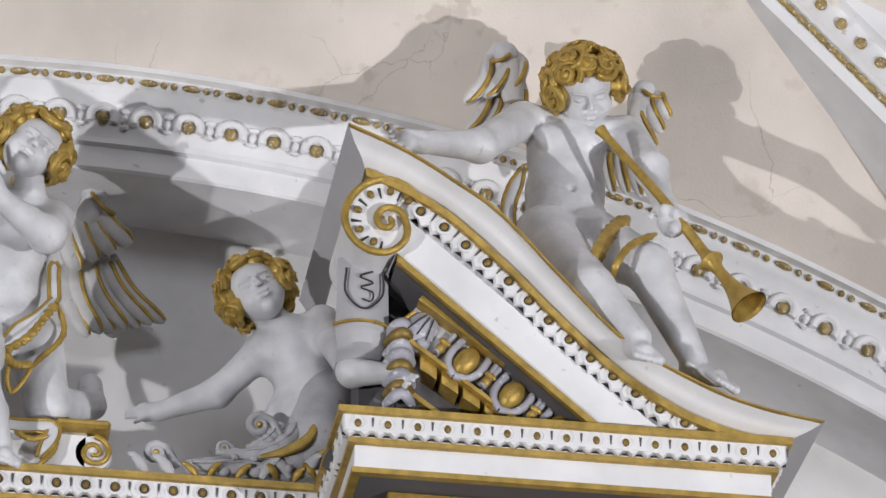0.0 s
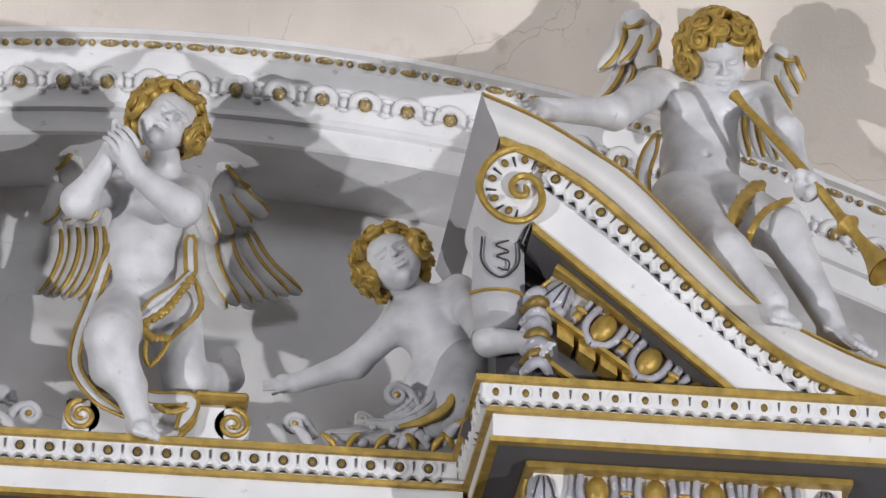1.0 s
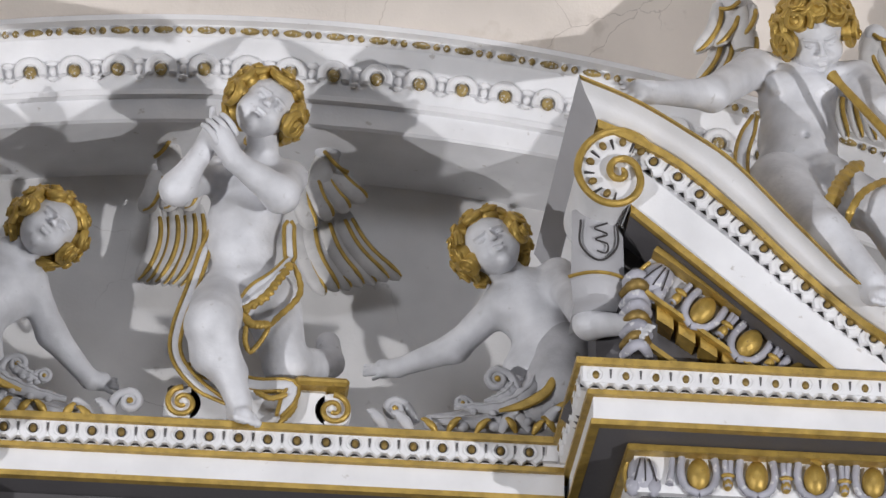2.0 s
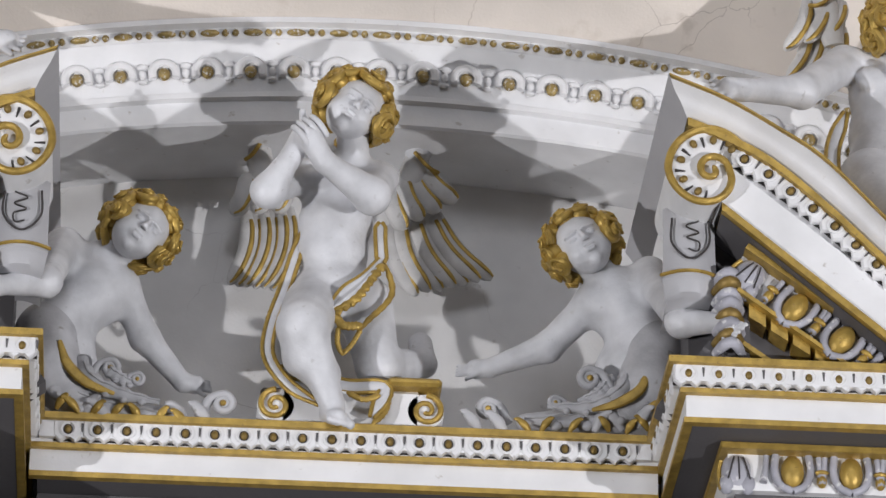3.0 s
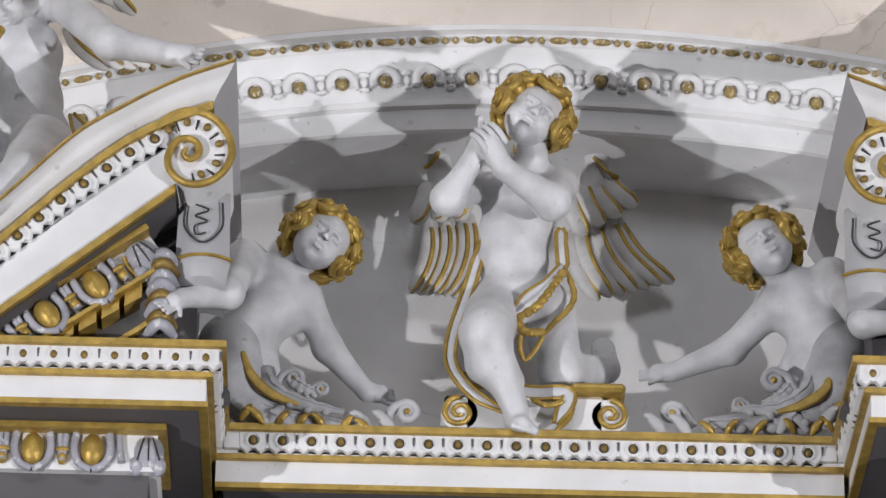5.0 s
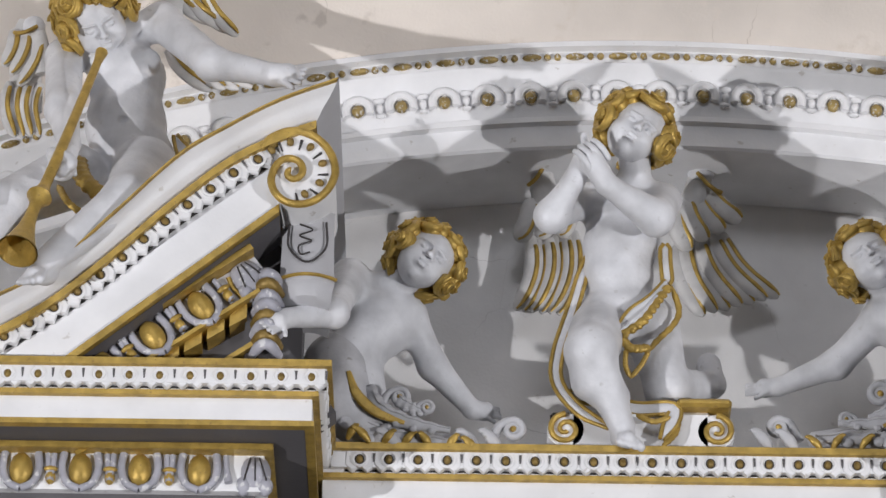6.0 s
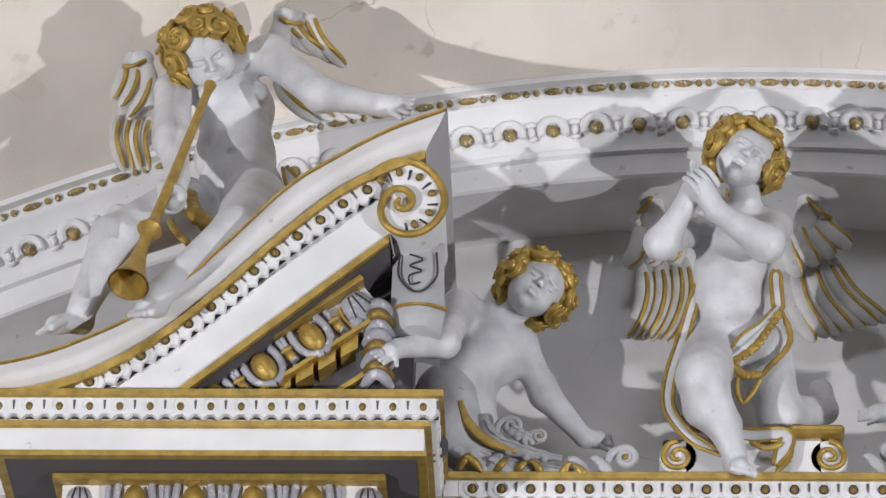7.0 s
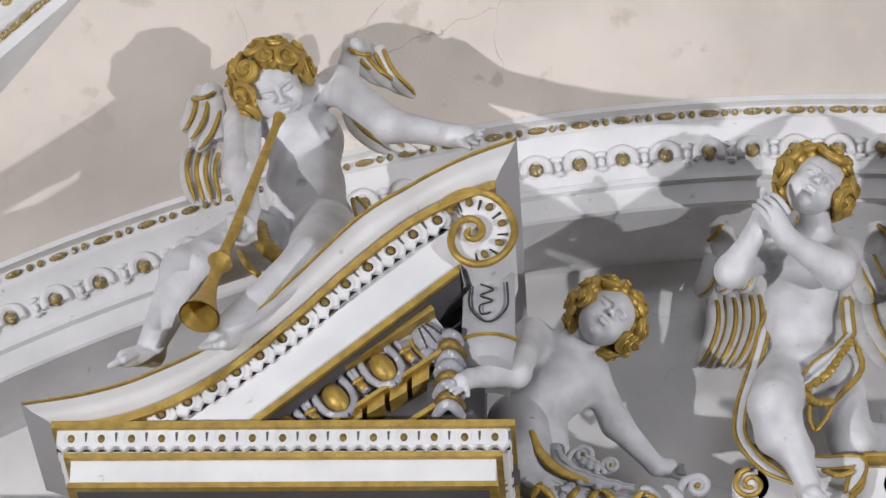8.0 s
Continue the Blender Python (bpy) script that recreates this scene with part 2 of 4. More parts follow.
plain("ceiling", (-7.3, -18.3, 17), (7.3, 2.2, 17.3), STONE, "plain plastered ceiling of the nave", "ceiling")
g = Geo()
for lo, hi in (((-7.3, -18.3, 0), (-2, -18, 17)), ((2, -18.3, 0), (7.3, -18, 17)), ((-2, -18.3, 0), (2, -18, 11)), ((-2, -18.3, 16), (2, -18, 17))):
    g.box(lo, hi)
tagged(part("wall_entrance", g, STONE, smooth=0), "plain plastered entrance wall with a tall window", "wall", kind="structure")
plain("altar_body", (-2.0, 0.5, 0), (2.0, WALL_Y - 0.02, 5.6), STONE, "plain lower body of the altar", "altar")

# vault field above the arch: rises from the arch and leans gently over the nave
a = arch_points(ARCH_R - 0.05, -3.6, 3.6, 60, 0)
rows = []
for k, h in enumerate(np.linspace(0, 1, 16)):
    p = a.copy()
    p[:, 2] = a[:, 2] * (1 - h) + 9.6 * h
    p[:, 1] = ARCH_Y + 0.03 - 0.85 * (p[:, 2] - a[:, 2])
    rows.append(p)
g = Geo().grid(rows)
tagged(part("vault", g, VAULT, smooth=180), "cream plastered vault field with fine cracks and shadows", "vault", kind="structure")

# arch moulding
arch = thing("arch_moulding", "white stucco arch moulding with gilded beads and studs", "moulding", kind="structure")
g = Geo()
PROFILE = [(0.03, 0.03), (0.03, -0.05), (0.012, -0.055), (0.008, -0.03), (-0.028, -0.03), (-0.032, -0.04), (-0.045, -0.035), (-0.06, -0.018),
           (-0.17, 0.0), (-0.175, -0.012), (-0.19, -0.012), (-0.195, 0.005), (-0.255, 0.005), (-0.262, 0.012), (-0.262, WALL_Y - ARCH_Y + 0.01)]
g.grid([arch_points(ARCH_R + dr, -3.3, 3.3, 110, ARCH_Y + dy) for dr, dy in PROFILE])
part("arch_body", g, PAINT, arch, smooth=40)


def arch_pose(x, r, y):
    s = math.asin((x - ARCH_C[0]) / r)
    return pose(ARCH_C[0] + r * math.sin(s), y, ARCH_C[1] + r * math.cos(s), 0, math.degrees(s), 0)


bead = Geo().ball((0, 0, 0), (0.0095, 0.012, 0.026), axes=((0, 0, 1), (0, 1, 0), (1, 0, 0))).mesh("bead", [WORN], 180)
stud = Geo().ball((0, 0, 0), (0.017, 0.014, 0.018), nu=12, nv=8).mesh("stud", [WORN], 180)
a = np.linspace(-0.35, np.pi + 0.35, 12)
hood = Geo().tube(np.stack([0.033 * np.cos(a), 0 * a, 0.035 * np.sin(a)], 1), 0.0115, n=7).tube(
    np.stack([0.024 * np.cos(a), 0 * a - 0.004, 0.026 * np.sin(a)], 1), 0.004, n=5).ball((-0.057, 0, 0.0), (0.010, 0.012, 0.014)).ball(
    (-0.057, 0, 0.024), (0.016, 0.010, 0.008)).ball((-0.057, 0, -0.022), (0.013, 0.010, 0.006)).mesh("hood", [PAINT], 60)
pearl = Geo().ball((0, 0, 0), (0.010, 0.010, 0.010), nu=8, nv=6).mesh("pearl", [WORN], 180)
for i in range(-24, 26):
    x = -0.034 + 0.1148 * i
    for name, data, dx in (("bead", bead, 0.0), ("pearl", pearl, 0.041), ("pearl", pearl, 0.068)):
        part(name, data, None, arch, at=arch_pose(x + dx, ARCH_R - 0.01, ARCH_Y - 0.036))
    m = arch_pose(-0.036 + 0.1148 * i, ARCH_R - 0.118, ARCH_Y - 0.016)
    part("hood", hood, None, arch, at=m)
    part("stud", stud, None, arch, at=m)

# rib that frames the vault field on either side
for sx in (1, -1):
    rib = thing("vault_rib", "white stucco vault rib with gilded egg and bead mouldings", "moulding", "ribs of the vault", "structure")
    p = curve([(sx * 1.57, 7.955), (sx * 1.874, 7.648), (sx * 2.210, 7.300), (sx * 2.57, 6.90)], 40)
    d = np.gradient(p, axis=0)
    d /= np.linalg.norm(d, axis=1)[:, None]
    nrm = np.stack([-d[:, 1], d[:, 0]], 1) * (1 if sx > 0 else -1)
    g = Geo()
    g.grid([np.stack([p[:, 0] + nrm[:, 0] * w, np.full(40, 0.33 + y), p[:, 1] + nrm[:, 1] * w], 1)
            for w, y in ((0, 0.3), (0, 0.0), (0.02, -0.02), (0.045, -0.01), (0.06, -0.03), (0.075, -0.02), (0.15, 0.0), (0.16, -0.03), (0.18, -0.03), (0.4, -0.03), (0.4, 0.3))])
    part("rib_body", g, PAINT, rib)
    for k in range(1, 39):
        ang = math.degrees(math.atan2(-d[k, 1], d[k, 0]))
        part("bead", bead, None, rib, at=pose(p[k, 0] + nrm[k, 0] * 0.033, 0.31, p[k, 1] + nrm[k, 1] * 0.033, 0, ang, 0))
        if k % 2:
            part("stud", stud, None, rib, at=pose(p[k, 0] + nrm[k, 0] * 0.11, 0.315, p[k, 1] + nrm[k, 1] * 0.11, 0, ang, 0))

# ---- egg-and-dart pieces, in a frame with x along the band, z up and -y out of it ----
a = np.linspace(np.pi, 2 * np.pi, 9)
PITCH = 0.0727
DEEP = 0.46  # back of the half pediments
half = 0.5 * PITCH
outline = [(-half, 0.026), (half, 0.026), (half, -0.013), (0.25 * PITCH, -0.029), (0.0, -0.013), (-0.25 * PITCH, -0.029), (-half, -0.013)]
g = Geo()
n = len(outline)
g.add([(x, 0.010, z) for x, z in outline] + [(x, -0.003, z) for x, z in outline] + [(x * 0.90, -0.008, z * 0.9) for x, z in outline],
      [(n + i, n + (i + 1) % n, (i + 1) % n, i) for i in range(n)] + [(2 * n + i, 2 * n + (i + 1) % n, n + (i + 1) % n, n + i) for i in range(n)])
g.add([(x * 0.90, -0.008, z * 0.9) for x, z in outline] + [(0, -0.008, 0.003)], [(i, (i + 1) % n, n) for i in range(n)])
a = np.linspace(0.5, 2 * np.pi - 0.5, 11) + np.pi / 2
g.tube(np.stack([0.0185 * np.cos(a), 0 * a - 0.008, 0.003 + 0.0185 * np.sin(a)], 1), 0.005, n=5)
a = np.linspace(0, 2 * np.pi, 12, endpoint=False)
# dark disc, slit and strip behind the teeth: antique wash plus recess shade
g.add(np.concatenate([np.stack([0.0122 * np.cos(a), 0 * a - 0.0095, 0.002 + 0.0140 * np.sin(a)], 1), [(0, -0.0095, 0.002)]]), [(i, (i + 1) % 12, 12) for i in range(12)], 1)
g.add([(half - 0.004, -0.011, 0.018), (half + 0.003, -0.011, 0.018), (half + 0.001, -0.011, -0.006), (half - 0.002, -0.011, -0.006)], [(0, 1, 2, 3)], 2)
g.add([(-0.5 * PITCH, 0.012, -0.012), (0.5 * PITCH, 0.012, -0.012), (0.5 * PITCH, 0.012, -0.023), (-0.5 * PITCH, 0.012, -0.023)], [(0, 1, 2, 3)], 1)
cup = g.mesh("egg_cup", [PAINT, DARK_PAINT_SHADE, GREY], 30)
pip = Geo().ball((0, -0.008, 0.002), (0.0095, 0.009, 0.0115), nu=10, nv=7).mesh("stud", [AGED], 180)


def band(parent, start, step, count, tilt, turn=0.0, out=0.0):
    """Cups and studs along a line. tilt: degrees about the outward axis; turn: about z."""
    for i in range(count):
        q = np.asarray(start) + np.asarray(step) * (i + 0.5)
        m = pose(*q, 0, tilt, turn)
        part("egg_cup", cup, None, parent, at=m)
        part("stud", pip, None, parent, at=m)


# cornice profile: depth behind the front edge, height under the top edge
CORNICE = [("gold_fillet", GOLD, [(0.02, 0.0), (-0.012, 0.0), (-0.012, -0.017), (0.0, -0.019)]),
           ("band_ground", PAINT, [(0.0, -0.019), (0.014, -0.022), (0.024, -0.066), (0.026, -0.070)]),
           ("gold_fillet", GOLD, [(0.026, -0.070), (0.018, -0.070), (0.018, -0.083), (0.034, -0.084)]),
           ("fascia", PAINT, [(0.034, -0.084), (0.034, -0.143)]),
           ("gold_fillet", GOLD, [(0.034, -0.143), (0.028, -0.143), (0.028, -0.157), (0.05, -0.158)])]


def cornice_run(parent, line, z, mats=None):
    """Cornice along a plan line of (x, y) corners, mitred; out is to the right hand of the walk."""
    p = np.asarray(line, float)
    d = np.diff(p, axis=0)
    d /= np.linalg.norm(d, axis=1)[:, None]
    nr = np.stack([-d[:, 1], d[:, 0]], 1)
    inward = []
    for i in range(len(p)):
        a, b = nr[max(i - 1, 0)], nr[min(i, len(nr) - 1)]
        inward.append((a + b) / (1 + a @ b))
    inward = np.array(inward)
    for name, mat, prof in CORNICE:
        g = Geo()
        for i in range(len(p) - 1):
            g.grid([[(*(p[k] + inward[k] * dy), z + dz) for k in (i, i + 1)] for dy, dz in prof])
        part(name, g, mat, parent, smooth=30)


BX0, BX1, BACK = 0.762, 1.852, 0.485
egg = Geo().ball((0, 0, 0), (0.029, 0.026, 0.043), nu=12, nv=9).mesh("egg", [GOLD], 180)
g = Geo()
for s in (1, -1):
    g.tube(curve([(s * 0.040, 0.004, 0.045), (s * 0.043, 0.0, 0.0), (s * 0.030, -0.004, -0.036), (0, -0.006, -0.052)], 10), 0.010, n=8)
    g.tube([(s * 0.064, -0.004, 0.04), (s * 0.066, -0.002, 0.01), (s * 0.072, -0.004, -0.03)], [0.007, 0.007, 0.010], n=8)
shell = g.mesh("egg_shell", [BED_SHADE], 60)
g = Geo().ball((0, 0.012, 0.004), (0.040, 0.022, 0.050), nu=16, nv=10).ball((-0.026, 0.010, -0.03), (0.020, 0.02, 0.026)).ball((0.026, 0.010, -0.03), (0.020, 0.02, 0.026))
for x in (-0.016, 0.002, 0.020):
    g.tube(curve([(x * 0.6, -0.008, 0.036), (x, -0.011, 0.012), (x * 1.5, -0.007, -0.022)], 10), 0.0022, 1, n=5)
g.tube(curve([(-0.040, 0.008, 0.03), (-0.046, 0.010, 0.0), (-0.040, 0.008, -0.045)], 10), 0.006, 2, n=6)
leaf_tile = g.mesh("corner_leaf", [BED_SHADE, DARK_PAINT_SHADE, GOLD], 60)
dart = Geo().ball((0, 0, 0), (0.013, 0.014, 0.018)).ball((0, -0.004, 0.02), (0.018, 0.01, 0.008)).mesh("dart", [GOLD], 60)
dentil = Geo().box((-0.022, 0.004, -0.036), (0.022, 0.05, 0.036), bevel=0.003).mesh("dentil", [GOLD], 0)


def egg_row(parent, start, step, count, tilt, turn=0.0, dentils=True):
    st, sp = np.asarray(start, float), np.asarray(step, float)
    for i in range(count):
        m = pose(*(st + sp * (i + 0.5)), 0, tilt, turn)
        part("egg", egg, None, parent, at=m)
        part("egg_shell", shell, None, parent, at=m)
        if i < count - 1:
            part("dart", dart, None, parent, at=pose(*(st + sp * (i + 1)), 0, tilt, turn) @ pose(0, 0, -0.02))
        if dentils:
            for h in (0.25, 0.75):
                part("dentil", dentil, None, parent, at=pose(*(st + sp * (i + h)), 0, tilt, turn) @ pose(0, 0.04, -0.095))


for sx in (1, -1):
    block = thing("entablature_block", "projecting white entablature block with gilded egg-and-dart cornice", "cornice", "entablature blocks")
    x0, x1 = sorted((sx * BX0, sx * BX1))
    cornice_run(block, [(x0, BACK + 0.1), (x0, 0.0), (x1, 0.0), (x1, WALL_Y)], TOP)
    part("cornice_top", Geo().box((x0 + 0.005, 0.0, TOP - 0.06), (x1 - 0.005, WALL_Y, TOP - 0.004)), PAINT, block, smooth=0)
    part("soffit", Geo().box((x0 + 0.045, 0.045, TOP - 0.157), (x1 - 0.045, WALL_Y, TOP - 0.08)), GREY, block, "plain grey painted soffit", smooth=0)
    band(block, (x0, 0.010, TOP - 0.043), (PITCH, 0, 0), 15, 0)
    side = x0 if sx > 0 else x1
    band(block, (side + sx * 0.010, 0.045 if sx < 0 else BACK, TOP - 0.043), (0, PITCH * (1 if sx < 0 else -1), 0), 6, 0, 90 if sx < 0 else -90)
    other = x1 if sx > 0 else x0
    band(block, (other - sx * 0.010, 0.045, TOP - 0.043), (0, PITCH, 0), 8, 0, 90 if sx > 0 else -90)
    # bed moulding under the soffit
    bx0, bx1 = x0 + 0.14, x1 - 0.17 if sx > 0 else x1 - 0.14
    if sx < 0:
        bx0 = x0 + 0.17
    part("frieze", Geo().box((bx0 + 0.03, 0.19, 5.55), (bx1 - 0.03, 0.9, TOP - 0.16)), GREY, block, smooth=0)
    g = Geo().box((bx0 - 0.012, 0.125, TOP - 0.176), (bx1 + 0.012, 0.5, TOP - 0.159), bevel=0.003)
    part("gold_fillet", g, GOLD, block, smooth=0)
    part("bed_ground", Geo().box((bx0 + 0.01, 0.165, TOP - 0.27), (bx1 - 0.01, 0.6, TOP - 0.175)), PAINT, block, smooth=0)
    egg_row(block, (min(sx * 0.996, sx * 1.567), 0.158, TOP - 0.222), (0.1428, 0, 0), 4, 0)
    for x in (sx * 0.935, sx * 1.63):
        part("corner_leaf", leaf_tile, None, block, at=pose(x, 0.165, TOP - 0.222))

centre = thing("center_cornice", "white cornice with gilded egg-and-dart band between the blocks", "cornice")
cornice_run(centre, [(-BX0 - 0.02, BACK), (BX0 + 0.02, BACK)], TOP)
part("cornice_top", Geo().box((-BX0, BACK + 0.005, TOP - 0.06), (BX0, WALL_Y, TOP - 0.004)), PAINT, centre, smooth=0)
part("soffit", Geo().box((-BX0, BACK + 0.05, TOP - 0.157), (BX0, WALL_Y, TOP - 0.08)), GREY, centre, smooth=0)
band(centre, (-BX0 + 0.035, BACK + 0.010, TOP - 0.043), (PITCH, 0, 0), 20, 0)
part("frieze", Geo().box((-BX0, 0.62, 5.5), (BX0, WALL_Y, TOP - 0.16)), GREY, centre, smooth=0)

for sx in (1, -1):
    side = thing("side_cornice", "white cornice with gilded lines beside the entablature block", "cornice", "side cornices")
    x0, x1 = sorted((sx * (BX1 - 0.03), sx * 3.3))
    cornice_run(side, [(x0, BACK), (x1, BACK)], TOP)
    part("cornice_top", Geo().box((x0, BACK + 0.005, TOP - 0.06), (x1, WALL_Y, TOP - 0.004)), PAINT, side, smooth=0)
    part("soffit", Geo().box((x0, BACK + 0.05, TOP - 0.157), (x1, WALL_Y, TOP - 0.08)), GREY, side, smooth=0)

# ---- broken pediments: curved raking cornice with a volute, one on each block ----
TOPLINE = [(0.750, 6.990), (0.890, 6.932), (1.020, 6.855), (1.135, 6.775), (1.290, 6.610), (1.445, 6.455), (1.640, 6.350), (1.780, 6.303), (1.935, 6.276)]
CYMALOW = [(0.805, 6.872), (0.905, 6.830), (1.020, 6.763), (1.160, 6.640), (1.303, 6.497), (1.444, 6.372), (1.583, 6.285), (1.715, 6.236), (1.86, 6.212)]
for sx in (1, -1):
    ped = thing("broken_pediment", "curved half pediment, white with gilded lines and a scroll end", "pediment", "broken pediments")
    N = 60
    top, low = curve(TOPLINE, N) * (sx, 1), curve(CYMALOW, N) * (sx, 1)

    def sheet(a, b, prof):
        """A moulding between two lines; prof: share of the way from a to b, depth."""
        rows = []
        for w, y in prof:
            q = a * (1 - w) + b * w
            rows.append(np.stack([q[:, 0], np.full(len(q), y), q[:, 1]], 1))
        return rows

    # real heights allow for the recess of each member
    def drop(p, y):
        return p + np.array((0, 0.487 * y))

    g = Geo()
    t2, l2 = drop(top, -0.05), drop(low, 0.03)
    prof = [(0.08, -0.045)] + [(0.08 + 0.92 * w, -0.045 + 0.075 * (0.5 - 0.5 * math.cos(math.pi * w)) + 0.012 * math.sin(2 * math.pi * w)) for w in np.linspace(0.05, 1, 9)]
    g.grid(sheet(t2, l2, prof))
    part("cyma", g, PAINT, ped, smooth=60)
    g = Geo().grid(sheet(t2, l2, [(0.0, DEEP), (0.0, -0.058), (0.085, -0.058), (0.09, -0.044)]))
    part("gold_edge", g, GOLD, ped, smooth=30)
    # mitred return of the cyma at both ends
    for at, end in ((0, DEEP + 0.5), (-1, DEEP)):
        g = Geo()
        q = np.array([(*(t2[at] * (1 - w) + l2[at] * w), y) for w, y in [(0.0, -0.058)] + prof])
        far = q.copy()
        far[:, 2] = end
        g.grid([[(p[0], p[2], p[1]) for p in q], [(p[0], p[2], p[1]) for p in far]])
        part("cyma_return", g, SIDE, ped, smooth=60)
    part("gold_line", Geo().grid(sheet(drop(low, 0.02), drop(low, 0.02) - (0, 0.022), [(0, 0.04), (0, 0.012), (1, 0.012), (1, 0.04)])), GOLD, ped)

    # egg-and-dart band that ends in the volute
    mid = curve([(0.915, 6.797), (1.002, 6.741), (1.057, 6.696), (1.168, 6.603), (1.275, 6.497), (1.383, 6.403), (1.507, 6.311), (1.635, 6.240)], 200) * (sx, 1)
    s = np.r_[0, np.cumsum(np.linalg.norm(np.diff(mid, axis=0), axis=1))]
    count = round(s[-1] / PITCH)
    for i in range(count):
        x, z = (np.interp((i + 0.5) * s[-1] / count, s, mid[:, k]) for k in (0, 1))
        dx, dz = (np.interp((i + 0.5) * s[-1] / count, s, np.gradient(mid[:, k], s)) for k in (0, 1))
        m = pose(x, 0.038, z, 0, math.degrees(math.atan2(-dz * sx, dx * sx)), 0)
        part("egg_cup", cup, None, ped, at=m)
        part("stud", pip, None, ped, at=m)
    fas0 = np.stack([np.linspace(0.92, 1.58, N), np.linspace(6.735, 6.190, N)], 1) * (sx, 1)
    fas1 = np.stack([np.linspace(0.890, 1.435, N), np.linspace(6.642, 6.188, N)], 1) * (sx, 1)
    g = Geo().grid(sheet(drop(low, 0.035) - (0, 0.02), drop(fas0, 0.05), [(0, 0.046), (1, 0.058)]))
    part("band_ground", g, PAINT, ped)
    g = Geo().grid(sheet(drop(fas0, 0.06), drop(fas1, 0.06), [(0, 0.055), (0, 0.05), (1, 0.05)]))
    part("fascia", g, PAINT, ped)
    g = Geo().grid(sheet(drop(fas1, 0.05), drop(fas1, 0.05) - (0, 0.022), [(0, 0.05), (0, 0.042), (1, 0.042), (1, 0.12)]))
    part("gold_line", g, GOLD, ped)
    f2 = drop(fas1, 0.05) - (0, 0.024)
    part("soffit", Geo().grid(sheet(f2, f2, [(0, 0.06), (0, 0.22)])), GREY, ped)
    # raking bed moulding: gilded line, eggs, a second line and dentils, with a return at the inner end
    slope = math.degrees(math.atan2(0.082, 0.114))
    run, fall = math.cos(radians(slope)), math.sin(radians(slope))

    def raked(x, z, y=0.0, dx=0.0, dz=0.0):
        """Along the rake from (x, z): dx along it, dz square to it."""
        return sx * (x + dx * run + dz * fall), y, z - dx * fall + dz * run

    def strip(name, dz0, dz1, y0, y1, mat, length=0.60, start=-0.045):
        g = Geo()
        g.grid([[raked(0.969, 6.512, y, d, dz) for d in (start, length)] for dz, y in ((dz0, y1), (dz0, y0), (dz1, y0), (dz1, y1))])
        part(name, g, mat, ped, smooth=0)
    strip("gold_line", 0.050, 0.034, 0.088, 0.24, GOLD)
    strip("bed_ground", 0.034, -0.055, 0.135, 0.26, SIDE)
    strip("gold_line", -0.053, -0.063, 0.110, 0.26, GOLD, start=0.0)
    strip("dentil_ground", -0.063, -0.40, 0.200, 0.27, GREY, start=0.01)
    for i in range(5):
        m = pose(*raked(0.969, 6.512, 0.122, 0.140 * i, -0.010), 0, slope * sx, 0)
        if i:
            part("egg", egg, None, ped, at=m)
            part("egg_shell", shell, None, ped, at=m)
        else:
            part("corner_leaf", leaf_tile, None, ped, at=m)
        part("dart", dart, None, ped, at=pose(*raked(0.969, 6.512, 0.120, 0.140 * (i + 0.5), -0.024), 0, slope * sx, 0))
    # dentils with upright sides and raked heads
    d0, lean = 0.0205, 0.649
    g = Geo()
    for y in (0.135, 0.215):
        g.v.append(np.array([(sx * x, y, z - x * lean) for x, z in ((-d0, -0.030), (d0, -0.030), (d0, 0.030), (-d0, 0.030))]))
    g.n = 8
    g.f, g.m = [(0, 1, 2, 3), (7, 6, 5, 4), (0, 4, 5, 1), (1, 5, 6, 2), (2, 6, 7, 3), (3, 7, 4, 0)], [0] * 6
    raked_dentil = g.mesh("dentil", [GOLD], 0)
    for i in range(5):
        part("dentil", raked_dentil, None, ped, at=pose(sx * (0.986 + 0.0538 * i), 0, 6.418 - 0.0349 * i))
    strip("gold_line", -0.150, -0.162, 0.140, 0.26, GOLD, start=0.06)
    # stacked rolls of the return beside the console
    for i in range(8):
        z = 6.506 - 0.0275 * i
        bow = 0.006 * (i % 2)
        line = [(sx * 0.917 + sx * q * 0.034, 0.118 - bow + 0.05 * q * q, z + 0.006 * math.cos(2.4 * q)) for q in np.linspace(-1, 1, 9)]
        part("roll", Geo().tube(line, 0.0145 * np.interp(np.linspace(0, 1, 9), (0, 0.2, 0.8, 1), (0.7, 1, 1, 0.7)), n=12, flat=0.9), AGED if i in (1, 4, 6) else BED_SHADE, ped, smooth=60)
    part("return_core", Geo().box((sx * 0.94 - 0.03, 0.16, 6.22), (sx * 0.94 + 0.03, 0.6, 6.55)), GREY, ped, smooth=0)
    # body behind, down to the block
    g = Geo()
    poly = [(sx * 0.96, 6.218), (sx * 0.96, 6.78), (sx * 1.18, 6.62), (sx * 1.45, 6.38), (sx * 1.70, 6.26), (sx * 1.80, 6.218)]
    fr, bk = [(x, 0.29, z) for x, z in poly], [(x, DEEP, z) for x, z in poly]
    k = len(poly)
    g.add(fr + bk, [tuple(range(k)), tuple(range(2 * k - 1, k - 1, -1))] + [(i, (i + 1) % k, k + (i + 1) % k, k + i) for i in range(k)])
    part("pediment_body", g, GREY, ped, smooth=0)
    # dark boxes added where there is only a shaded hollow behind the console
    part("hollow_shade", Geo().box((min(sx * 0.835, sx * 0.97), 0.30, 6.218), (max(sx * 0.835, sx * 0.97), DEEP, 6.80)), GREY, ped, smooth=0)
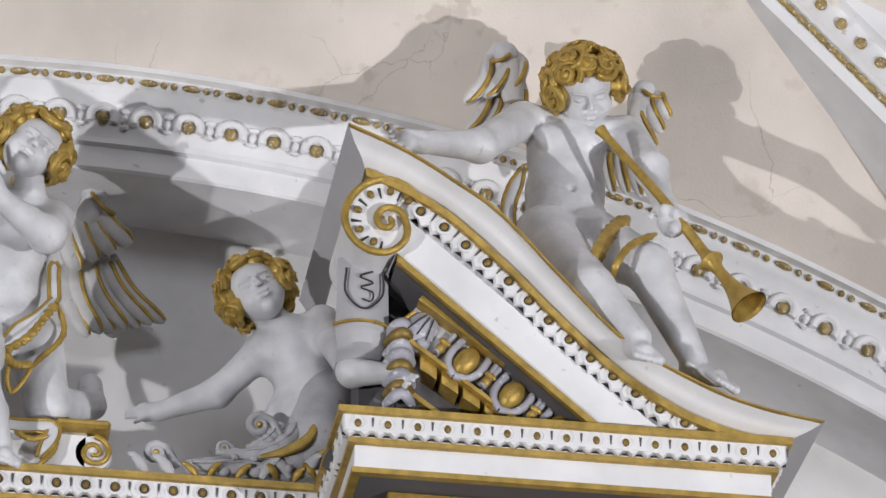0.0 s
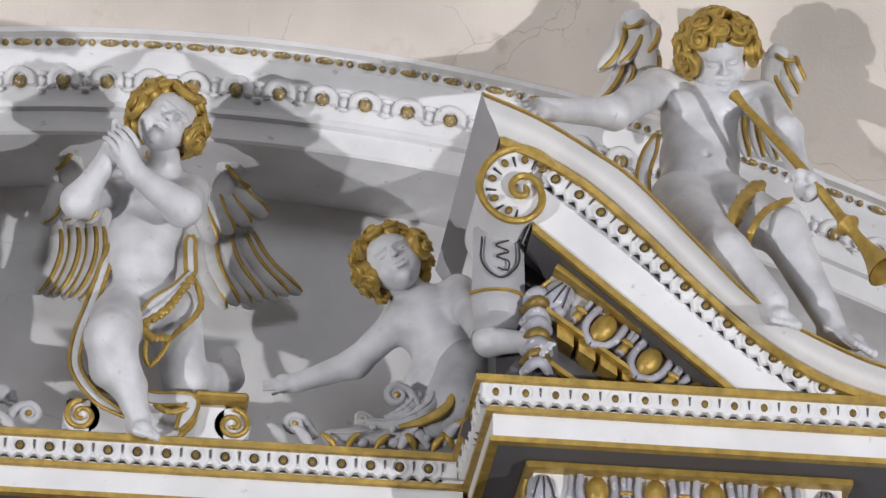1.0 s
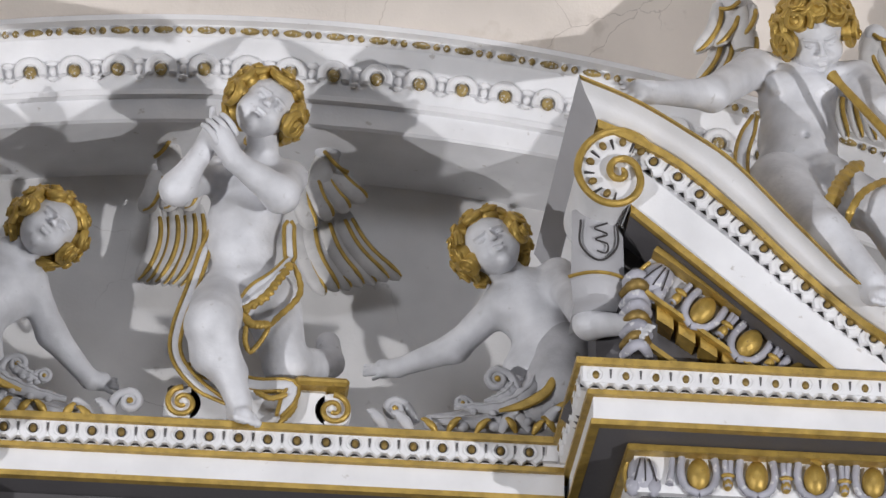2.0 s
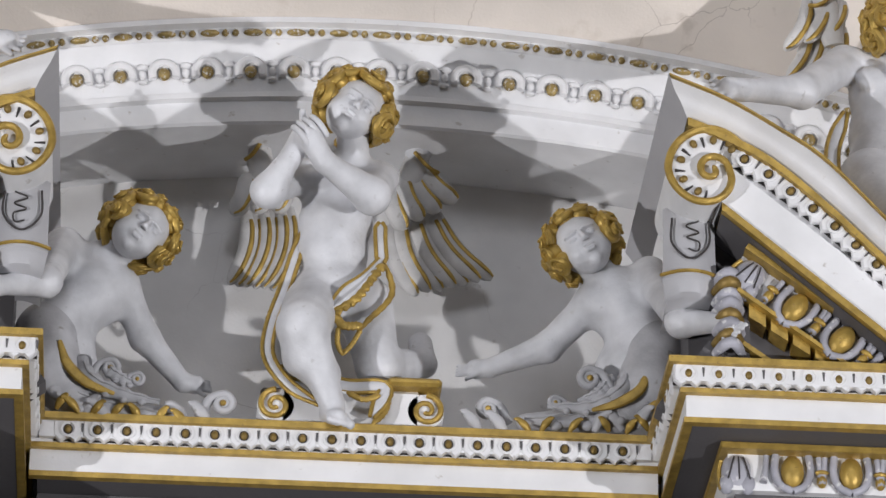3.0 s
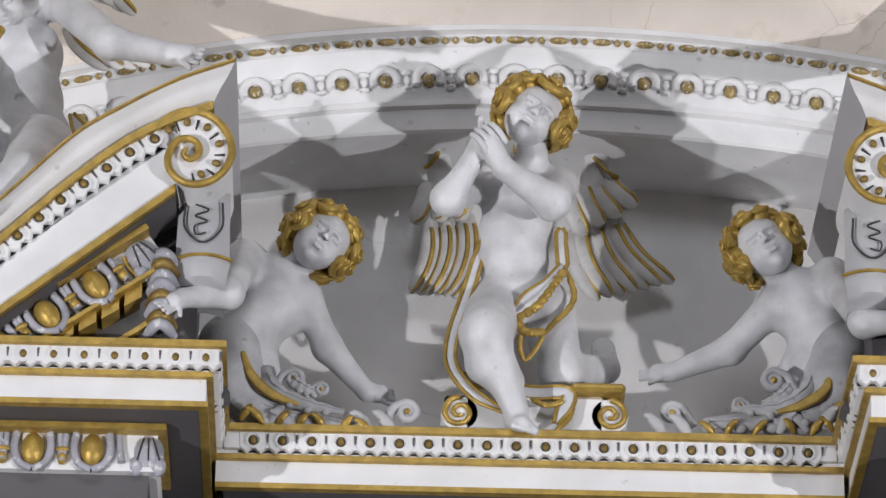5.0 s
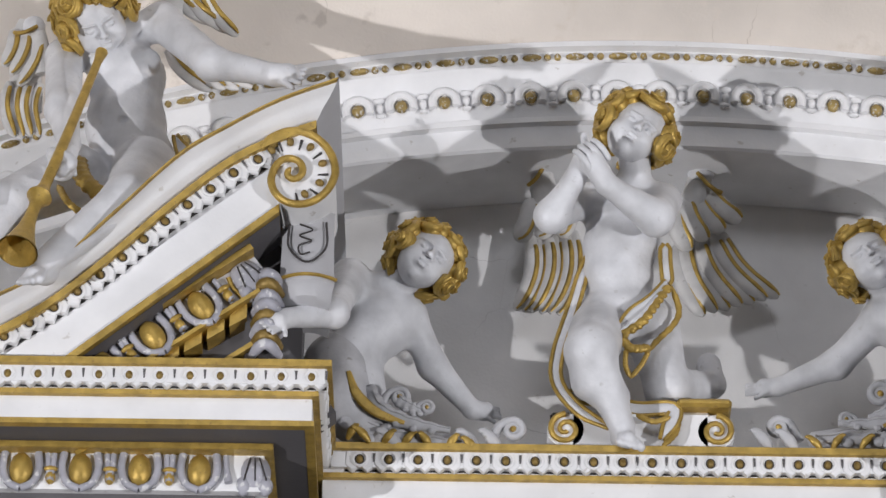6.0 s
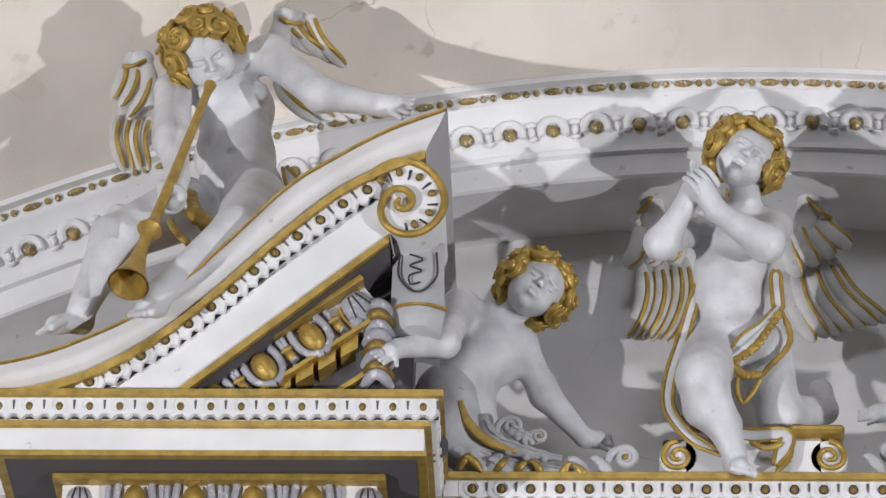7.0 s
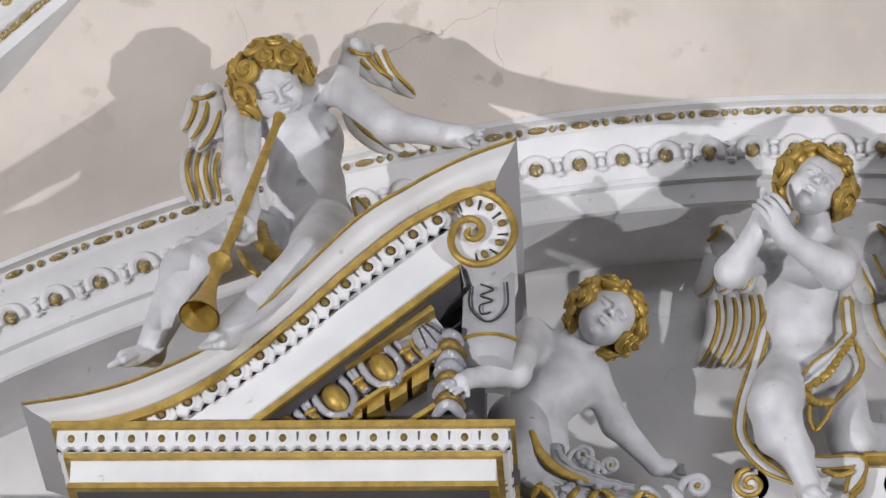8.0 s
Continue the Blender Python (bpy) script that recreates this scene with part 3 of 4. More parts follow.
    part("hollow_shade_back", Geo().box((min(sx * 0.845, sx * 1.30), DEEP + 0.002, 6.218), (max(sx * 0.845, sx * 1.30), 1.0, 6.55)), GREY, ped, smooth=0)

    # volute: a spiral of gilded fillet round a white face with studs
    cx, cz = sx * 0.862, 6.738
    th = np.radians(np.linspace(40, 760, 110))
    rad = np.interp(np.degrees(th), (40, 90, 180, 270, 360, 450, 540, 630, 760), (0.100, 0.108, 0.107, 0.078, 0.045, 0.034, 0.027, 0.018, 0.003))
    line = np.stack([cx + sx * rad * np.cos(th), np.full(110, 0.02), cz + rad * 1.08 * np.sin(th)], 1)
    disc = line[(th > radians(60)) & (th < radians(420))]
    back = disc + (0, 0.30, 0)
    n = len(disc)
    g = Geo().add(np.concatenate([disc, back, [(cx, 0.034, cz)]]), [(i, (i + 1) % n, n + (i + 1) % n, n + i) for i in range(n)] + [(i, (i + 1) % n, 2 * n) for i in range(n)])
    vol = part("volute", g, PAINT, ped, smooth=40)
    part("spiral", Geo().tube(line - np.linspace(0, 0.012, 110)[:, None] * np.array((0, 1, 0)), np.linspace(0.0105, 0.0085, 110), n=8), GOLD, vol, "gilded spiral fillet")
    for i, (dg, r) in enumerate(((48, 0.074), (86, 0.076), (124, 0.077), (162, 0.077), (200, 0.072), (238, 0.062))):
        q = pose(cx + sx * r * math.cos(radians(dg)), 0.024, cz + r * 1.08 * math.sin(radians(dg)), 0, (90 - dg) * sx, 0)
        part("stud", pip, None, vol, at=q)
        dd = radians(dg + 19)
        part("dart", Geo().tube([(0, -0.002, -0.013), (0, -0.004, 0.013)], [0.002, 0.0045], n=5), DARK_PAINT_SHADE, vol,
             at=pose(cx + sx * r * math.cos(dd), 0.026, cz + r * 1.08 * math.sin(dd), 0, (90 - dg - 19) * sx, 0))
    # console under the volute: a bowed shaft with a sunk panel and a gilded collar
    # grey instead of white: antique paint plus shade put into the colour
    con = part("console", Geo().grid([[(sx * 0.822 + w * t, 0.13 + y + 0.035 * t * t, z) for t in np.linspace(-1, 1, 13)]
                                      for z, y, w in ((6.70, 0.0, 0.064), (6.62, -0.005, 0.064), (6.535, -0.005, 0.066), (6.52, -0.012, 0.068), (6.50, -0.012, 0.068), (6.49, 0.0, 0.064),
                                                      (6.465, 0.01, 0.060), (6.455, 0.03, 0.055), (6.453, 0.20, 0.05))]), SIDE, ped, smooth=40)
    part("console_core", Geo().box((sx * 0.822 - 0.042, 0.19, 6.47), (sx * 0.822 + 0.042, 0.25, 6.75)), SIDE, ped, smooth=0)
    part("gold_line", Geo().tube([(sx * 0.822 + 0.072 * t, 0.116 + 0.035 * t * t, 6.512) for t in np.linspace(-1, 1, 13)], 0.005, n=6), GOLD, con)
    part("panel_rim", Geo().tube(curve([(sx * 0.822 - 0.045, 0.132, 6.66), (sx * 0.822 - 0.045, 0.130, 6.59), (sx * 0.822, 0.118, 6.545),
                                        (sx * 0.822 + 0.045, 0.130, 6.59), (sx * 0.822 + 0.045, 0.132, 6.66)], 30), 0.003, n=6), DARK_PAINT_SHADE, con)
    part("ornament", Geo().tube(curve([(sx * 0.842, 0.122, 6.65), (sx * 0.81, 0.120, 6.634), (sx * 0.842, 0.120, 6.618), (sx * 0.812, 0.120, 6.604), (sx * 0.842, 0.118, 6.590),
                                       (sx * 0.838, 0.118, 6.566), (sx * 0.815, 0.118, 6.572)], 50), 0.0025, n=6), DARK_PAINT_SHADE, con)

# ---- statues ----
ANGEL = dict(
    head=(-0.003, 0.50, 7.111), chin=(-0.050, 0.50, 7.029), crown=(0.069, 0.50, 7.198), neck=(0.002, 0.58, 7.023), chest=(-0.029, 0.60, 6.928), 
    sh_a=(-0.124, 0.60, 6.969), sh_b=(0.077, 0.60, 6.970), el_a=(-0.217, 0.46, 6.851), wr_a=(-0.163, 0.40, 6.919), ha_a=(-0.133, 0.38, 6.975), 
    el_b=(0.047, 0.44, 6.840), wr_b=(-0.078, 0.37, 6.896), ha_b=(-0.116, 0.35, 6.951), ribs=(-0.037, 0.60, 6.839), waist=(-0.044, 0.61, 6.754), 
    hips=(-0.033, 0.62, 6.647), hip_a=(-0.088, 0.60, 6.604), knee_a=(-0.118, 0.42, 6.455), ank_a=(-0.038, 0.46, 6.264), toe_a=(-0.021, 0.42, 6.201), 
    hip_b=(0.043, 0.63, 6.623), knee_b=(0.081, 0.60, 6.436), foot_b=(0.205, 0.78, 6.531), toe_b=(0.198, 0.80, 6.596), wing_a=(-0.195, 0.78, 7.129), 
    wing_at=(-0.243, 0.86, 6.769), wing_b=(0.170, 0.78, 7.118), wing_bt=(0.334, 0.86, 6.783), wing_bo=(0.386, 0.86, 6.818), )
RECLINE_R = dict(
    head=(0.596, 0.52, 6.760), chin=(0.629, 0.51, 6.692), crown=(0.542, 0.53, 6.840), neck=(0.674, 0.58, 6.699), chest=(0.704, 0.60, 6.634), 
    sh_a=(0.627, 0.60, 6.642), sh_b=(0.773, 0.60, 6.728), el_a=(0.516, 0.66, 6.539), wr_a=(0.374, 0.70, 6.493), ha_a=(0.289, 0.72, 6.490), 
    el_b=(0.813, 0.26, 6.437), wr_b=(0.898, 0.16, 6.393), ha_b=(0.940, 0.10, 6.347), waist=(0.749, 0.60, 6.540), hips=(0.727, 0.60, 6.453), )
RECLINE_L = dict(
    head=(-0.540, 0.52, 6.747), chin=(-0.581, 0.51, 6.691), crown=(-0.489, 0.53, 6.812), neck=(-0.632, 0.58, 6.706), chest=(-0.653, 0.60, 6.614), 
    sh_a=(-0.579, 0.60, 6.637), sh_b=(-0.730, 0.60, 6.739), el_a=(-0.514, 0.66, 6.520), wr_a=(-0.412, 0.70, 6.416), ha_a=(-0.342, 0.72, 6.416), 
    el_b=(-0.758, 0.26, 6.475), wr_b=(-0.868, 0.16, 6.412), ha_b=(-0.915, 0.10, 6.356), waist=(-0.721, 0.60, 6.524), hips=(-0.724, 0.60, 6.414), )
PUTTO_R = dict(
    head=(1.401, 0.27, 7.294), chin=(1.414, 0.35, 7.230), crown=(1.380, 0.20, 7.345), neck=(1.393, 0.37, 7.226), chest=(1.366, 0.37, 7.153), 
    sh_a=(1.251, 0.35, 7.231), sh_b=(1.523, 0.35, 7.215), el_a=(1.115, 0.18, 7.058), wr_a=(0.948, 0.07, 6.995), ha_a=(0.872, 0.06, 6.992), 
    el_b=(1.555, 0.18, 7.031), wr_b=(1.575, 0.14, 6.924), ha_b=(1.593, 0.10, 6.846), waist=(1.366, 0.37, 7.038), hips=(1.363, 0.35, 6.938), 
    hip_a=(1.297, 0.26, 6.855), knee_a=(1.372, 0.03, 6.599), ank_a=(1.474, -0.05, 6.439), toe_a=(1.487, -0.11, 6.359), hip_b=(1.417, 0.28, 6.867), 
    knee_b=(1.528, 0.10, 6.709), ank_b=(1.628, 0.02, 6.423), toe_b=(1.693, -0.05, 6.332), tr0=(1.422, 0.17, 7.127), tr1=(1.574, 0.09, 6.890), 
    tr2=(1.658, 0.07, 6.761), tr3=(1.697, 0.04, 6.687), tr4=(1.763, 0.00, 6.572), wing_a=(1.231, 0.56, 7.544), wing_at=(1.145, 0.60, 7.319), 
    wing_b=(1.627, 0.56, 7.471), wing_bt=(1.668, 0.60, 7.334), wing_bl=(1.557, 0.60, 7.197), )
PUTTO_L = dict(
    head=(-1.383, 0.27, 7.297), chin=(-1.341, 0.35, 7.245), crown=(-1.405, 0.20, 7.354), neck=(-1.331, 0.37, 7.261), chest=(-1.307, 0.37, 7.187), 
    sh_a=(-1.222, 0.35, 7.340), sh_b=(-1.467, 0.35, 7.230), el_a=(-1.078, 0.18, 7.128), wr_a=(-0.915, 0.07, 7.038), ha_a=(-0.844, 0.06, 7.029), 
    el_b=(-1.447, 0.18, 6.989), wr_b=(-1.417, 0.08, 6.841), ha_b=(-1.426, 0.02, 6.755), waist=(-1.303, 0.37, 7.047), hips=(-1.284, 0.35, 6.940), 
    hip_a=(-1.240, 0.26, 6.869), knee_a=(-1.261, 0.03, 6.666), ank_a=(-1.447, -0.05, 6.451), toe_a=(-1.475, -0.11, 6.373), 
    hip_b=(-1.419, 0.28, 6.856), knee_b=(-1.569, 0.10, 6.679), ank_b=(-1.635, 0.02, 6.440), toe_b=(-1.710, -0.05, 6.358), tr0=(-1.356, 0.17, 7.150), 
    tr1=(-1.423, 0.00, 6.799), tr2=(-1.455, -0.05, 6.665), tr3=(-1.476, -0.09, 6.576), tr4=(-1.503, -0.15, 6.432), wing_a=(-1.159, 0.56, 7.567), 
    wing_at=(-1.062, 0.60, 7.435), wing_b=(-1.595, 0.56, 7.443), wing_bt=(-1.615, 0.60, 7.287), wing_bl=(-1.572, 0.60, 7.145), )
ANGEL_WINGS = [
    ('row', 7, 0.030, [(0.137, 1.050, 7.059), (0.248, 1.050, 7.098), (0.201, 1.050, 6.855), (0.401, 1.050, 6.913)]),
    ('row', 4, 0.034, [(0.130, 0.990, 7.147), (0.212, 0.990, 7.193), (0.164, 0.990, 7.019), (0.300, 0.990, 7.108)]),
    ('cap', 0, 0.036, [(0.193, 0.970, 7.239), (0.242, 0.970, 7.201)]),
    ('row', 6, 0.026, [(-0.149, 1.050, 7.099), (-0.261, 1.050, 7.077), (-0.186, 1.050, 6.853), (-0.300, 1.050, 6.862)]),
    ('row', 3, 0.034, [(-0.165, 0.990, 7.144), (-0.261, 0.990, 7.160), (-0.187, 0.990, 7.055), (-0.298, 0.990, 7.041)]),
    ('cap', 0, 0.032, [(-0.234, 0.970, 7.253), (-0.266, 0.970, 7.214)]),
]
WINGS_R = [
    ('row', 4, 0.020, [(1.268, 0.460, 7.400), (1.174, 0.460, 7.391), (1.210, 0.460, 7.227), (1.119, 0.460, 7.241)]),
    ('row', 3, 0.024, [(1.261, 0.420, 7.454), (1.171, 0.420, 7.453), (1.213, 0.420, 7.348), (1.109, 0.420, 7.304)]),
    ('cap', 0, 0.034, [(1.213, 0.400, 7.455), (1.176, 0.400, 7.443)]),
    ('row', 3, 0.024, [(1.557, 0.420, 7.372), (1.622, 0.420, 7.387), (1.614, 0.420, 7.223), (1.650, 0.420, 7.310)]),
    ('cap', 0, 0.030, [(1.581, 0.400, 7.381), (1.618, 0.400, 7.376)]),
    ('row', 3, 0.018, [(1.504, 0.460, 7.262), (1.565, 0.460, 7.260), (1.510, 0.460, 7.097), (1.583, 0.460, 7.095)]),
]
WINGS_L = [
    ('row', 4, 0.022, [(-1.191, 0.400, 7.443), (-1.123, 0.400, 7.476), (-1.094, 0.400, 7.367), (-1.028, 0.400, 7.325)]),
    ('cap', 0, 0.030, [(-1.191, 0.380, 7.466), (-1.147, 0.380, 7.457)]),
    ('row', 4, 0.022, [(-1.208, 0.480, 7.320), (-1.113, 0.480, 7.345), (-1.095, 0.480, 7.211), (-0.990, 0.480, 7.219)]),
    ('row', 3, 0.022, [(-1.540, 0.400, 7.337), (-1.606, 0.400, 7.334), (-1.585, 0.400, 7.175), (-1.628, 0.400, 7.230)]),
    ('cap', 0, 0.030, [(-1.553, 0.380, 7.339), (-1.597, 0.380, 7.330)]),
    ('row', 4, 0.018, [(-1.534, 0.440, 7.201), (-1.612, 0.440, 7.201), (-1.528, 0.440, 7.048), (-1.591, 0.440, 7.042)]),
]
ANGEL_CLOTH = [
    ('panel', 0.011, [(0.074, 0.550, 6.716), (0.033, 0.525, 6.659), (-0.019, 0.505, 6.609), (-0.052, 0.495, 6.553), (0.084, 0.545, 6.695), (0.052, 0.520, 6.640), (0.017, 0.495, 6.575), (-0.036, 0.485, 6.530)]),
    ('gold', 0.008, [(0.091, 0.550, 6.702), (0.110, 0.550, 6.635), (0.096, 0.540, 6.589), (0.052, 0.520, 6.532), (0.032, 0.505, 6.496)]),
    ('gold', 0.012, [(-0.041, 0.485, 6.530), (-0.019, 0.485, 6.498), (0.007, 0.485, 6.494), (0.035, 0.490, 6.501)]),
    ('gold', 0.007, [(-0.027, 0.490, 6.497), (-0.028, 0.500, 6.454), (-0.016, 0.510, 6.425)]),
    ('gold', 0.007, [(0.032, 0.495, 6.496), (0.011, 0.505, 6.457), (-0.016, 0.510, 6.423)]),
    ('band', 0.013, [(0.077, 0.570, 6.828), (0.077, 0.560, 6.775), (0.082, 0.550, 6.702)]),
    ('band', 0.013, [(-0.121, 0.600, 6.803), (-0.160, 0.560, 6.638), (-0.196, 0.540, 6.508), (-0.199, 0.520, 6.413), (-0.146, 0.500, 6.328), (-0.070, 0.480, 6.272)]),
    ('band', 0.017, [(-0.186, 0.540, 6.391), (-0.100, 0.560, 6.385), (-0.001, 0.540, 6.351), (0.077, 0.520, 6.345), (0.095, 0.510, 6.326), (0.062, 0.490, 6.246)]),
    ('gold', 0.008, [(0.105, 0.520, 6.346), (0.098, 0.500, 6.275), (0.062, 0.480, 6.223)]),
    ('gold', 0.008, [(-0.002, 0.500, 6.318), (0.040, 0.490, 6.296), (0.083, 0.490, 6.309)]),
]
CLOTH_R = [
    ('gold', 0.020, [(1.500, 0.200, 6.899), (1.438, 0.120, 6.810), (1.396, 0.060, 6.717), (1.389, 0.070, 6.668)]),
    ('gold', 0.010, [(1.549, 0.080, 6.797), (1.470, 0.020, 6.726), (1.432, 0.010, 6.664), (1.428, 0.050, 6.641)]),
    ('band', 0.016, [(1.250, 0.340, 7.085), (1.205, 0.280, 6.945), (1.204, 0.220, 6.810), (1.248, 0.180, 6.700), (1.317, 0.080, 6.607)]),
]
CLOTH_L = [
    ('gold', 0.022, [(-1.406, 0.200, 6.868), (-1.376, 0.100, 6.753), (-1.309, 0.060, 6.676)]),
    ('gold', 0.009, [(-1.440, 0.100, 6.738), (-1.408, 0.050, 6.666), (-1.363, 0.060, 6.632)]),
    ('band', 0.016, [(-1.173, 0.340, 7.003), (-1.142, 0.280, 6.903), (-1.157, 0.220, 6.785), (-1.208, 0.180, 6.678), (-1.290, 0.080, 6.593)]),
]
LEAVES_R = [
    ('leaf', 0.034, [(0.780, 0.520, 6.473), (0.768, 0.500, 6.377), (0.695, 0.490, 6.296), (0.579, 0.500, 6.270), (0.445, 0.500, 6.260)]),
    ('leaf', 0.022, [(0.709, 0.500, 6.414), (0.683, 0.470, 6.338), (0.612, 0.470, 6.293), (0.499, 0.470, 6.289)]),
    ('gold', 0.014, [(0.754, 0.460, 6.402), (0.732, 0.455, 6.340), (0.674, 0.455, 6.298), (0.611, 0.460, 6.279)]),
    ('leaf', 0.018, [(0.665, 0.490, 6.388), (0.627, 0.475, 6.330), (0.577, 0.475, 6.309)]),
    ('spiral', 0.026, [(0.607, 0.480, 6.373)]),
    ('spiral', 0.024, [(0.354, 0.520, 6.296)]),
    ('spiral', 0.016, [(0.520, 0.470, 6.299)]),
    ('nub', 0.022, [(0.324, 0.500, 6.249), (0.388, 0.500, 6.247), (0.627, 0.480, 6.255), (0.677, 0.480, 6.264), (0.732, 0.470, 6.267)]),
    ('goldnub', 0.014, [(0.450, 0.480, 6.236), (0.492, 0.480, 6.242), (0.563, 0.480, 6.242), (0.650, 0.470, 6.244), (0.704, 0.470, 6.241), (0.746, 0.470, 6.252), (0.753, 0.460, 6.289)]),
]
LEAVES_L = [
    ('leaf', 0.034, [(-0.757, 0.520, 6.454), (-0.752, 0.500, 6.352), (-0.685, 0.490, 6.269), (-0.578, 0.500, 6.242), (-0.423, 0.500, 6.233)]),
    ('leaf', 0.022, [(-0.669, 0.500, 6.386), (-0.640, 0.470, 6.311), (-0.566, 0.470, 6.275), (-0.467, 0.470, 6.256)]),
    ('gold', 0.014, [(-0.723, 0.460, 6.409), (-0.702, 0.455, 6.348), (-0.651, 0.455, 6.296), (-0.580, 0.460, 6.270)]),
    ('leaf', 0.018, [(-0.611, 0.490, 6.368), (-0.582, 0.475, 6.328), (-0.525, 0.475, 6.302)]),
    ('spiral', 0.022, [(-0.594, 0.480, 6.348)]),
    ('spiral', 0.026, [(-0.309, 0.500, 6.272)]),
    ('spiral', 0.016, [(-0.525, 0.470, 6.316)]),
    ('nub', 0.022, [(-0.353, 0.500, 6.240), (-0.409, 0.500, 6.238), (-0.649, 0.480, 6.238), (-0.599, 0.480, 6.228)]),
    ('goldnub', 0.015, [(-0.716, 0.460, 6.242), (-0.676, 0.460, 6.236), (-0.627, 0.470, 6.232), (-0.578, 0.480, 6.233), (-0.522, 0.480, 6.231), (-0.466, 0.480, 6.227), (-0.409, 0.480, 6.220)]),
]


def shape_head(geo, j, r, gaze):
    clay = Clay(np.array(j["head"]) - 0.13, np.array(j["head"]) + 0.13, 0.0022)
    c, up = np.array(j["head"]), unit(np.array(j["crown"]) - np.array(j["chin"]))
    fwd = unit(np.array(gaze) - (np.array(gaze) @ up) * up)
    side = np.cross(fwd, up)
    ax = np.array([side, fwd, up])

    def at(s, f, u):
        return c + r * (s * side + f * fwd + u * up)
    clay.lump(at(0, -0.12, 0.20), (0.92 * r, 1.0 * r, 0.96 * r), 0.01, ax)
    clay.lump(at(0, 0.14, -0.30), (0.74 * r, 0.72 * r, 0.74 * r), 0.018, ax)
    clay.lump(at(0, 0.58, -0.88), 0.19 * r, 0.02)
    for s in (1, -1):
        clay.lump(at(s * 0.40, 0.44, -0.42), 0.34 * r, 0.018)
        clay.lump(at(s * 0.34, 1.00, 0.04), (0.25 * r, 0.24 * r, 0.14 * r), 0.008, ax, carve=True)
        clay.lump(at(s * 0.33, 0.74, 0.03), (0.16 * r, 0.12 * r, 0.10 * r), 0.002, ax)
        clay.limb(at(s * 0.17, 0.90, 0.105), at(s * 0.51, 0.76, 0.085), 0.034 * r, 0.028 * r, 0.001, carve=True)
        clay.limb(at(s * 0.20, 0.88, -0.07), at(s * 0.46, 0.78, -0.06), 0.020 * r, 0.018 * r, 0.001, carve=True)
        clay.lump(at(s * 0.32, 0.885, 0.035), 0.045 * r, 0.001, carve=True)
        clay.limb(at(s * 0.14, 0.93, 0.23), at(s * 0.54, 0.76, 0.25), 0.035 * r, 0.022 * r, 0.008)
        clay.lump(at(s * 0.095, 1.03, -0.22), 0.06 * r, 0.004)
        clay.lump(at(s * 0.06, 1.07, -0.285), 0.028 * r, 0.001, carve=True)
        clay.lump(at(s * 0.25, 0.90, -0.50), 0.045 * r, 0.004, carve=True)
    clay.limb(at(0, 0.88, 0.16), at(0, 1.08, -0.18), 0.055 * r, 0.09 * r, 0.008)
    clay.lump(at(0, 0.80, -0.52), (0.24 * r, 0.13 * r, 0.18 * r), 0.012, ax)
    clay.limb(at(-0.15, 0.94, -0.46), at(0.15, 0.94, -0.46), 0.040 * r, 0.040 * r, 0.003)
    clay.limb(at(-0.10, 0.92, -0.62), at(0.10, 0.92, -0.62), 0.060 * r, 0.060 * r, 0.004)
    clay.limb(at(-0.20, 0.98, -0.535), at(0.20, 0.98, -0.535), 0.040 * r, 0.040 * r, 0.001, carve=True)
    geo.add(*clay.skin(), 0)
    return at, ax


def curls(geo, at, ax, r, rng, mat=1, face=0.52, count=58, size=0.38, gap=0.36):
    """Gilded locks wound over the skull, leaving the face free."""
    done = []
    for _ in range(900):
        if len(done) == count:
            break
        v = unit(rng.normal(size=3))
        if v[1] > face or v[2] < (-0.40 if v[1] > -0.3 else -0.66) or (v[1] > 0.12 and v[2] < 0.60 and abs(v[0]) < 0.80):
            continue
        if any(np.linalg.norm(v - w) < gap for w in done):
            continue
        done.append(v)
        c = at(v[0] * 1.12, v[1] * 1.05 - 0.12, v[2] * 1.06 + 0.14)
        n = unit(v @ ax)
        e1 = unit(np.cross(n, rng.normal(size=3)))
        e2 = np.cross(n, e1)
        t = np.linspace(0, 2 * np.pi * 1.5, 18)
        w = size * rng.uniform(0.80, 1.15) * r * (1 - 0.80 * t / t[-1])
        p = c + w[:, None] * (np.cos(t)[:, None] * e1 + np.sin(t)[:, None] * e2) + (0.04 + 0.26 * t / t[-1])[:, None] * r * n
        for lift, width in ((0.0, 0.120), (0.085, 0.060)):
            geo.tube(p + lift * r * n + lift * r * e1, np.linspace(1.1, 0.8, 18) * width * r, mat, n=7, side=n)
        geo.ball(c - 0.05 * r * n, 0.36 * r, mat, nu=9, nv=7)


def fingers(clay, wrist, tip, r, spread=0.5, fan=(0, 0, 1)):
    w, t = np.array(wrist), np.array(tip)
    d = unit(t - w)
    s = unit(np.cross(d, np.cross(np.array(fan, float), d)))
    clay.limb(w, w + (t - w) * 0.45, r, r * 1.15, 0.012)
    base = w + (t - w) * 0.5
    for k in (-1.2, -0.4, 0.4, 1.2):
        clay.limb(base + s * k * r * 0.55, t + s * k * r * spread * 1.3, r * 0.34, r * 0.24, 0.005)
    clay.limb(base - s * r * 0.9 - d * r * 0.4, base - s * r * 1.9 + d * r * 0.8, r * 0.34, r * 0.26, 0.006)


